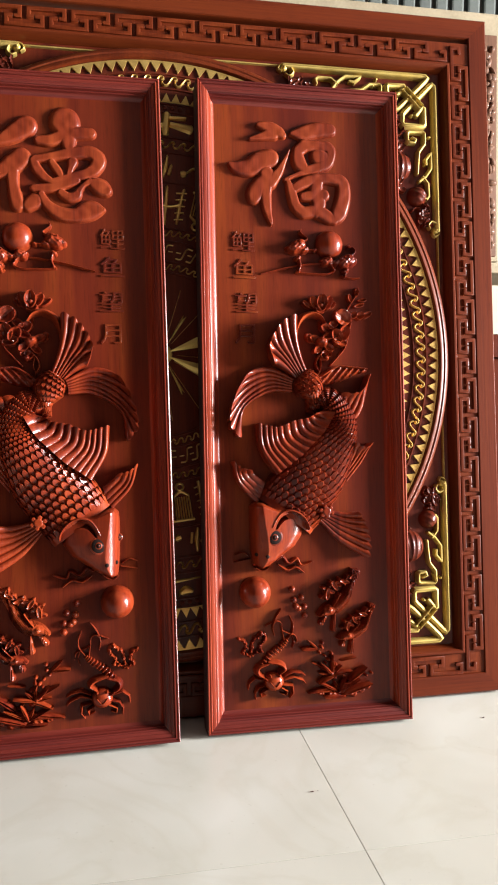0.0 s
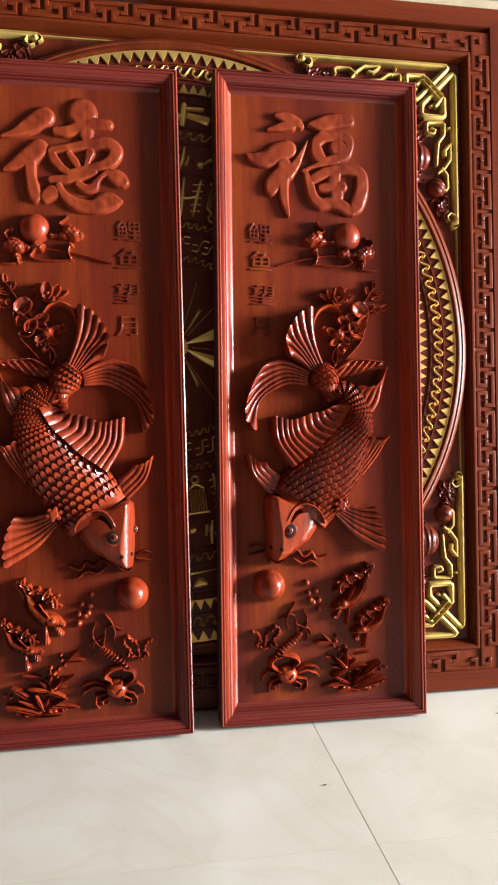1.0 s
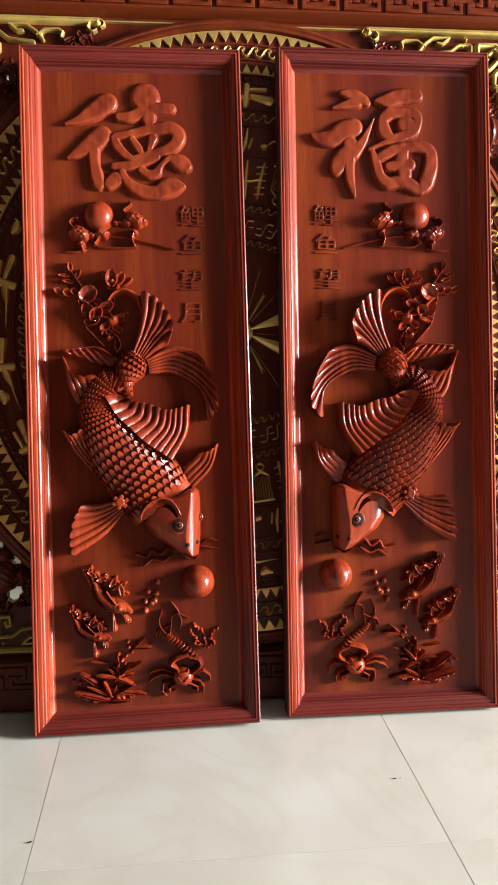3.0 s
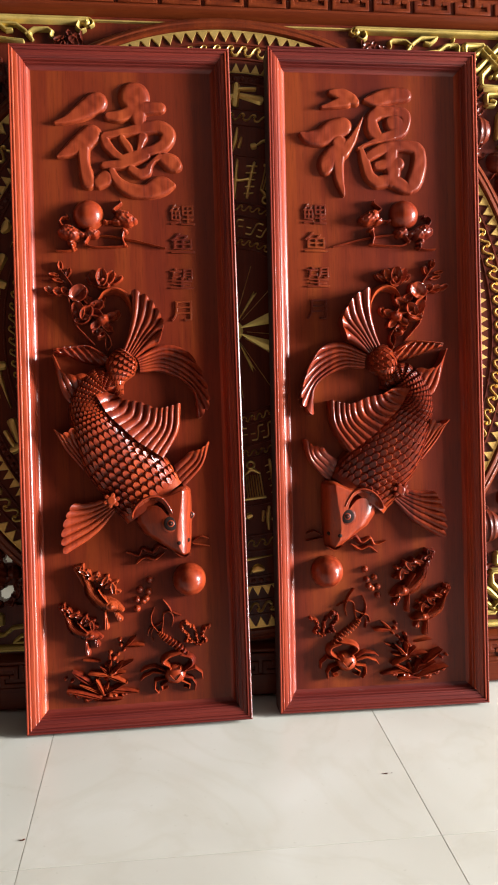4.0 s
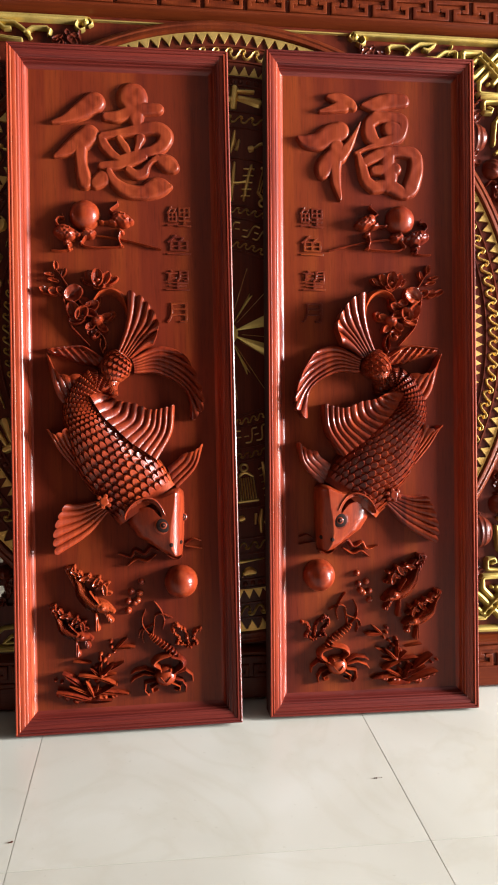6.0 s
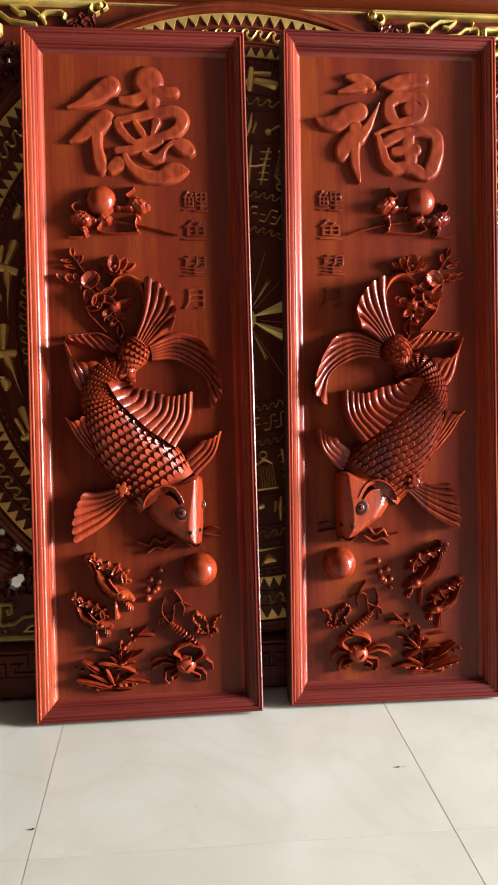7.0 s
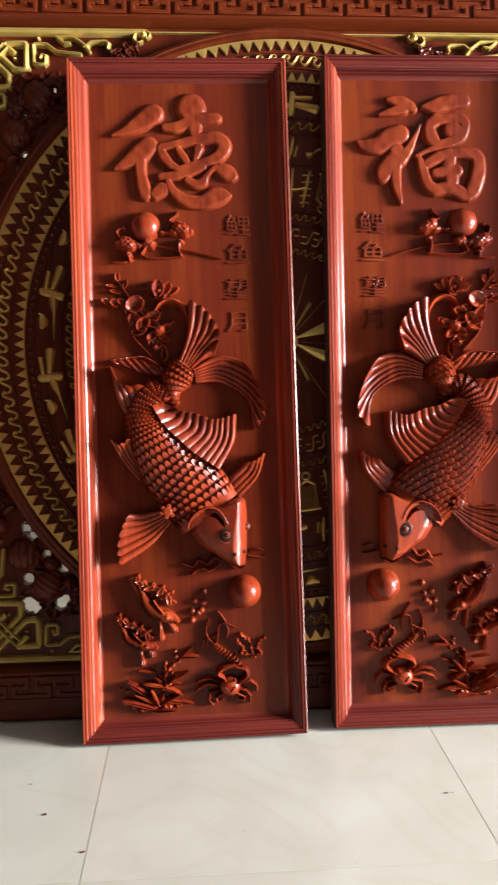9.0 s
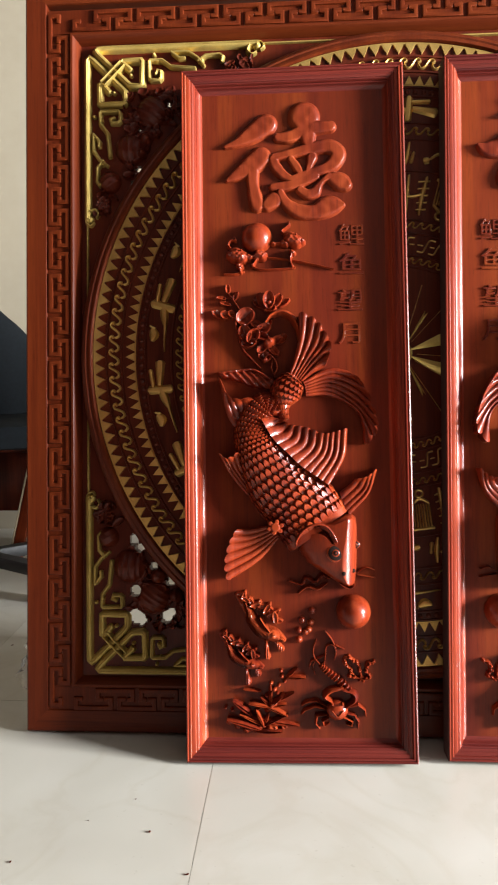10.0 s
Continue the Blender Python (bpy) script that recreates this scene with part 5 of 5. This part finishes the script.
def teeth(bm, r0, r1, n, high):
    """A ring of triangles with their points at radius r1."""
    for k in range(n):
        t, d = 2 * math.pi * k / n, math.pi / n * 0.98
        ring = []
        for r, a in ((r0, t - d), (r0, t + d), (r1, t)):
            u, v = polar(r, a)
            ring.append((u, v))
        cu, cv = sum(p[0] for p in ring) / 3, sum(p[1] for p in ring) / 3
        low = [bm.verts.new((u, -(DISC - 0.001), v)) for u, v in ring]
        top = [bm.verts.new((cu + (u - cu) * 0.86, -(DISC + high), cv + (v - cv) * 0.86)) for u, v in ring]
        bm.faces.new(top)
        for i in range(3):
            bm.faces.new((low[i], low[(i + 1) % 3], top[(i + 1) % 3], top[i]))


def waves(bm, r0, r1, n, thick, high):
    mid, amp = (r0 + r1) / 2, abs(r1 - r0) / 2
    for k in range(n):
        t, p = 2 * math.pi * k / n, 2 * math.pi / n
        pts = []
        for f, h in ((-0.56, -0.3), (-0.42, -0.95), (-0.16, -0.8), (0.06, 0.1), (0.24, 0.9), (0.46, 0.95), (0.56, 0.5), (0.40, 0.25)):
            u, v = polar(mid + amp * h * 0.85, t + f * p)
            pts.append((u, v, thick))
        stroke(bm, pts, DISC, high, n=14, across=4, power=2.5, round_end=0.5)


def ring_part(name, fill, label, mat=OLD_GOLD):
    bm = bmesh.new()
    fill(bm)
    tagged(part(name, bm, mat, disc, label), kind="stuff")


ring_part("outer_teeth", lambda bm: teeth(bm, 0.5930, 0.5730, 164, 0.0038), "ring of gilded triangles")
part("gilded_line", turned([(0.5958, DISC), (0.5956, DISC + 0.0038), (0.5922, DISC + 0.0038), (0.5920, DISC)]), OLD_GOLD, disc, "narrow gilded band")
part("gilded_line", turned([(0.5142, DISC), (0.5140, DISC + 0.0036), (0.5122, DISC + 0.0036), (0.5120, DISC)]), OLD_GOLD, disc, "narrow gilded band")
ring_part("outer_wave_ring", lambda bm: waves(bm, 0.5450, 0.5660, 132, 0.0054, 0.006), "ring of gilded running scrolls")
ring_part("inner_teeth", lambda bm: teeth(bm, 0.5135, 0.5330, 168, 0.004), "ring of gilded triangles")
ring_part("bead_ring", lambda bm: [dome(bm, *polar(0.5018, 2 * math.pi * k / 200), 0.0052, DISC, 0.004, rings=3, seg=8) for k in range(200)], "ring of small dark beads", DRUM)
ring_part("middle_wave_ring", lambda bm: waves(bm, 0.419, 0.434, 120, 0.0036, 0.0045), "ring of gilded running scrolls")
ring_part("small_wave_ring", lambda bm: (waves(bm, 0.240, 0.252, 90, 0.003, 0.004), waves(bm, 0.172, 0.184, 70, 0.003, 0.004)), "rings of small gilded scrolls")


def glyph_ring(bm, lines, r0, r1, n, thick, high):
    """The same raised sign n times round; lines in (along, outwards) of one field."""
    for k in range(n):
        t, p = 2 * math.pi * k / n, 2 * math.pi / n
        for line in lines:
            pts = []
            for f, h, w in line:
                u, v = polar(r0 + (r1 - r0) * h, t + (f - 0.5) * p * 0.94)
                pts.append((u, v, w * thick))
            stroke(bm, pts, DISC, high, n=(len(pts) - 1) * 3, across=4, power=3, round_end=0.5)


FLYER = [[(0.95, 0.40, 2.0), (0.82, 0.44, 1.6), (0.68, 0.50, 1.2)], [(0.60, 0.02, 1.7), (0.61, 0.5, 1.7), (0.62, 0.96, 1.7)], [(0.86, 0.86, 0.9), (0.74, 0.82, 0.9), (0.66, 0.80, 0.8)],
         [(0.62, 0.46, 1.3), (0.50, 0.36, 1.7), (0.38, 0.26, 0.9)], [(0.40, 0.26, 0.8), (0.22, 0.22, 0.5), (0.03, 0.20, 0.25)], [(0.30, 0.80, 1.3), (0.24, 0.72, 2.0), (0.17, 0.78, 1.0)], [(0.32, 0.70, 0.5), (0.34, 0.92, 0.4)]]
PERCH = [[(0.1, 0.3, 1.8), (0.18, 0.34, 1.8)], [(0.24, 0.4, 0.6), (0.4, 0.62, 0.8), (0.6, 0.6, 0.8)], [(0.62, 0.05, 0.8), (0.7, 0.5, 1.4), (0.74, 0.98, 0.7)], [(0.8, 0.2, 1.0), (0.86, 0.6, 0.8)]]
HOUSE = [[(0.04 + 0.045 * i, 0.36, 0.34), (0.05 + 0.042 * i, 0.90, 0.34)] for i in range(7)]
HOUSE += [[(0.02, 0.95, 0.6), (0.36, 0.95, 0.6)], [(0.04, 0.34, 0.5), (0.19, 0.22, 0.8), (0.33, 0.34, 0.5)]]
HOUSE += [[(0.19 + 0.075 * math.cos(0.9 * i), 0.10 + 0.085 * math.sin(0.9 * i), 0.5) for i in range(8)]]
HOUSE += [[(0.60, 0.02, 0.7), (0.62, 0.5, 1.0), (0.64, 0.98, 0.6)], [(0.44, 0.60, 0.4), (0.54, 0.50, 0.5), (0.72, 0.48, 0.6), (0.88, 0.56, 0.5)], [(0.86, 0.06, 0.6), (0.88, 0.5, 0.9), (0.92, 0.96, 0.6)]]
HOUSE += [[(0.80, 0.16 + 0.17 * i, 0.3), (0.97, 0.20 + 0.17 * i, 0.3)] for i in range(5)]
SIGNS = [[(0.04, 0.08, 0.8), (0.24, 0.10, 0.8), (0.32, 0.5, 0.8), (0.40, 0.9, 0.8), (0.58, 0.92, 0.8)], [(0.46, 0.08, 0.8), (0.64, 0.10, 0.8), (0.70, 0.5, 0.8), (0.78, 0.9, 0.8), (0.96, 0.92, 0.8)],
         [(0.04, 0.5, 0.6), (0.20, 0.5, 0.6)], [(0.46, 0.5, 0.6), (0.60, 0.5, 0.6)], [(0.82, 0.5, 0.6), (0.97, 0.5, 0.6)]]
ring_part("bird_ring", lambda bm: glyph_ring(bm, FLYER, 0.447, 0.490, 18, 0.0100, 0.006), "ring of gilded flying birds")
ring_part("perch_ring", lambda bm: glyph_ring(bm, PERCH, 0.356, 0.404, 30, 0.0075, 0.005), "ring of gilded perched birds")
ring_part("house_ring", lambda bm: glyph_ring(bm, HOUSE, 0.262, 0.342, 16, 0.0100, 0.005), "ring of gilded houses and dancers")
ring_part("sign_ring", lambda bm: glyph_ring(bm, SIGNS, 0.194, 0.224, 22, 0.0042, 0.004), "ring of gilded key signs")


def star(bm, n=9):
    for k in range(n):
        t = 2 * math.pi * (k - 0.2) / n
        p0, p1 = polar(0.012, t), polar(0.082, t)
        for s in (-1, 1):
            bold = 1.0 if k % 4 > 1 or k == 0 else 0.3
            q = polar(0.094, t + s * 0.14 * bold)
            lip = polar(0.088, t + s * 0.06 * bold)
            vs = [bm.verts.new((*x,)) for x in ((p0[0], -(DISC + 0.006), p0[1]), (p1[0], -(DISC + 0.004), p1[1]), (lip[0], -(DISC + 0.003), lip[1]), (q[0], -(DISC - 0.001), q[1]))]
            bm.faces.new((vs[0], vs[3], vs[2]))
            bm.faces.new((vs[0], vs[2], vs[1]))
    dome(bm, CU, CV, 0.022, DISC, 0.006, rings=4, seg=20)


ring_part("sun_star", star, "gilded star with pointed rays, reflected light in its colour", LIFTED_GOLD)
ring_part("star_lines", lambda bm: [stroke(bm, [(*polar(0.03, 2 * math.pi * (k + 0.68) / 14), 0.0012), (*polar(0.135, 2 * math.pi * (k + 0.68) / 14), 0.0014)], DISC, 0.003, across=3, power=2) for k in range(14)], "fine gilded lines between the rays")

# ---- behind the drum panel ----
shelf = thing("display_shelf", pose(1.05, 0.89, 0), "pale board shelf unit behind the drum panel", "shelf")
for z in (0.93, 0.10):
    part("shelf_board", box(bmesh.new(), -0.75, 0.75, -0.16, 0.16, z, z + 0.025, 0.003), RAW, shelf, smooth=False)
for x in (-0.75, 0.72):
    for y in (-0.16, 0.12):
        part("post", box(bmesh.new(), x, x + 0.03, y, y + 0.04, 0, 0.93, 0.003), RAW, shelf, smooth=False)


def back_panel():
    root = thing("stacked_panel", pose(0.734, 0.735, 0.957, -4.0), "faded carved panel with a pale raw edge standing on the shelf", "carved panel")
    part("raw_edge", box(bmesh.new(), -0.43, 0.453, 0.0, 0.03, 0.0, 0.584, 0.006), RAW, root, "pale chipped raw wood edge", smooth=False)
    bm = bmesh.new()
    box(bm, -0.42, 0.437, -0.012, -0.001, 0.01, 0.528, 0.003)
    rnd = random.Random(3)
    for k in range(60):
        v = 0.02 + 0.49 * (k // 2) / 30
        u = 0.416 + rnd.uniform(-0.014, 0.010)
        dome(bm, u, v, rnd.uniform(0.008, 0.016), 0.011, 0.009, rnd.uniform(0.005, 0.012), rnd.uniform(0, 180), 3, 9)
    part("carved_face", bm, PINK, root, "faded brown carved border")


back_panel()
chest = thing("wooden_chest", pose(1.35, 0.93, 0.126), "dark red carved wooden chest on the low shelf", "chest")
part("body", box(bmesh.new(), -0.32, 0.32, -0.14, 0.14, 0, 0.60, 0.01), BIG_Z, chest)
part("lid", box(bmesh.new(), -0.34, 0.34, -0.155, 0.15, 0.601, 0.66, 0.01), DRUM, chest)

# corrugated shutter high on the wall
shutter = thing("corrugated_sheet", pose(0, Y1 - 0.004, 0), "grey-green corrugated metal sheet high on the wall", "metal sheet")
for k in range(42):
    x = 0.2 + 0.072 * k
    part("rib", box(bmesh.new(), x, x + 0.054, -0.030, 0, 1.95, 2.95, 0.008), STEEL, shutter, smooth=False)
# dark backing stands for the shaded valleys of the corrugation
part("backing", box(bmesh.new(), 0.18, 3.25, -0.010, 0.002, 1.945, 2.955), RIB_SHADE, shutter, smooth=False)

# ---- far corner beside the panel ----
def office_chair(m):
    root = thing("office_chair", m, "black mesh office chair on a five-star base", "chair")
    bm = bmesh.new()
    rows = []
    for i in range(15):
        f = i / 14
        z = 0.50 + 0.42 * f
        half = 0.235 * (1 - 0.75 * max(0, f - 0.35) ** 2 * 1.6) * (0.86 + 0.14 * min(1, f * 4))
        row = []
        for k in range(13):
            x = -1 + 2 * k / 12
            row.append((half * x, 0.20 + 0.03 * f - 0.04 * (1 - x * x), z - 0.06 * f * f * x * x))
        rows.append([bm.verts.new(p) for p in row])
    for r0, r1 in zip(rows, rows[1:]):
        for k in range(12):
            bm.faces.new((r0[k], r0[k + 1], r1[k + 1], r1[k]))
    made = bmesh.ops.extrude_face_region(bm, geom=list(bm.faces))
    for v in made["geom"]:
        if isinstance(v, bmesh.types.BMVert):
            v.co.y += 0.045
    part("backrest", bm, BLACK, root, "rounded black mesh back")
    part("seat", box(bmesh.new(), -0.245, 0.245, -0.25, 0.22, 0.46, 0.535, 0.03), BLACK, root, "padded black seat")
    part("back_post", box(bmesh.new(), -0.03, 0.03, 0.19, 0.225, 0.44, 0.62, 0.008), PLASTIC, root)
    bm = bmesh.new()
    bmesh.ops.create_cone(bm, cap_ends=True, segments=20, radius1=0.03, radius2=0.022, depth=0.34, matrix=Matrix.Translation((0, 0, 0.29)))
    part("gas_lift", bm, PLASTIC, root)
    for k in range(5):
        a = radians(72 * k + 20)
        bm = bmesh.new()
        box(bm, 0.02, 0.30, -0.022, 0.022, 0.075, 0.115, 0.01)
        bmesh.ops.rotate(bm, verts=bm.verts, cent=(0, 0, 0), matrix=Matrix.Rotation(a, 3, "Z"))
        leg = part("leg", bm, PLASTIC, root)
        bm = bmesh.new()
        bmesh.ops.create_cone(bm, cap_ends=True, segments=18, radius1=0.035, radius2=0.035, depth=0.045, matrix=Matrix.Translation((0.29 * math.cos(a), 0.29 * math.sin(a), 0.0355)) @ Matrix.Rotation(a, 4, "Z") @ Matrix.Rotation(radians(90), 4, "X"))
        part("caster", bm, PLASTIC, leg)


office_chair(pose(-0.86, 1.42, 0, 0, 0, 20))
bench = thing("wooden_bench", pose(-1.15, 1.98, 0), "dark red wooden bench against the wall", "bench")
part("seat", box(bmesh.new(), -0.7, 0.7, -0.2, 0.2, 0.38, 0.43, 0.008), DRUM, bench)
part("apron", box(bmesh.new(), -0.66, 0.66, -0.17, -0.14, 0.16, 0.379, 0.004), DRUM, bench)
for x in (-0.66, 0.6):
    for y in (-0.18, 0.12):
        part("leg", box(bmesh.new(), x, x + 0.06, y, y + 0.06, 0, 0.379, 0.006), DRUM, bench)
plank = thing("carved_board", pose(-0.83, 1.60, 0.003, -20, 8, 0), "red wood board with a pale worn edge leaning on the bench", "board")
part("board", box(bmesh.new(), -0.016, 0.020, 0, 0.025, 0, 0.50, 0.004), BIG_Z, plank)
part("edging", box(bmesh.new(), -0.022, -0.017, -0.002, 0.027, 0, 0.50, 0.001), RAW, plank, "pale worn edge")
picture = thing("hanging_picture", pose(-1.30, Y1 - 0.03, 0), "brown wooden picture frame hanging on the wall", "picture")
part("frame", box(bmesh.new(), -0.55, 0.20, -0.012, 0.026, 1.03, 2.0, 0.006), PINK, picture)
part("sheet", box(bmesh.new(), -0.49, 0.14, -0.016, -0.0125, 1.09, 1.94), RAW, picture)
bm = bmesh.new()
rnd = random.Random(11)
rows = []
for i in range(13):
    row = []
    for k in range(9):
        f, g = i / 12, k / 8
        row.append(bm.verts.new((-0.06 * g + 0.02 * math.sin(5 * f + 3 * g) + rnd.uniform(-0.006, 0.006), 0.03 * math.sin(7 * g + 4 * f) + rnd.uniform(-0.006, 0.006), 0.17 * f * (1 - 0.5 * g) + 0.003)))
    rows.append(row)
for r0, r1 in zip(rows, rows[1:]):
    for k in range(8):
        bm.faces.new((r0[k], r0[k + 1], r1[k + 1], r1[k]))
film_sheet = thing("plastic_wrap", pose(-0.385, 0.62, 0.0), "crumpled clear plastic film against the panel foot", "plastic wrap")
part("sheet", bm, FILM, film_sheet)

# ---- crumbs on the floor ----
def crumb(x, y, s, turn):
    bm = bmesh.new()
    bmesh.ops.create_icosphere(bm, subdivisions=1, radius=s)
    for v in bm.verts:
        v.co.x *= 1.6
        v.co.z = v.co.z * 0.45 + s * 0.3
    ob = part("wood_chip", bm, DRUM, None, "tiny dark wood chip on the floor")
    ob.matrix_world = pose(x, y, 0.0005, 0, 0, turn)
    tagged(ob, category="wood chip", group="chips on the floor")


crumb(-0.077, 0.160, 0.0022, 80)
crumb(-0.117, 0.247, 0.0012, 55)
crumb(-0.181, 0.185, 0.0011, 150)
crumb(-0.004, 0.064, 0.0019, 39)
crumb(-0.269, 0.080, 0.0019, 84)
crumb(-0.576, 0.913, 0.0025, 52)
crumb(0.567, 0.165, 0.0014, 10)
crumb(0.986, 0.360, 0.0019, 29)
crumb(0.579, 0.166, 0.0009, 94)
crumb(0.570, 0.165, 0.0014, 64)
crumb(-0.007, 0.063, 0.0012, 166)

# ---- floor tiles ----
PITCH, SIZE = 0.604, 0.6026
floor_ob = slab("floor", [(X0 - 0.1, X1 + 0.15, Y0 - 0.1, Y1 + 0.1, -0.03, -0.0005)], GROUT, "pale polished marble tile floor with thin grey joints", "floor")
bm = bmesh.new()
box(bm, -SIZE / 2, SIZE / 2, -SIZE / 2, SIZE / 2, -0.012, 0.0)
tile_mesh = bpy.data.meshes.new("tile")
bm.to_mesh(tile_mesh)
bm.free()
tile_mesh.materials.append(TILE)
for i in range(-10, 12):
    for j in range(-11, 4):
        x, y = PITCH * (i + 0.5), PITCH * (j + 0.5)
        if X0 - 0.4 < x < X1 + 0.4 and Y0 - 0.4 < y < Y1 + 0.4:
            t = new("tile", tile_mesh)
            t.parent = floor_ob
            t.matrix_basis = pose(x, y, 0, 0, 0, 0)
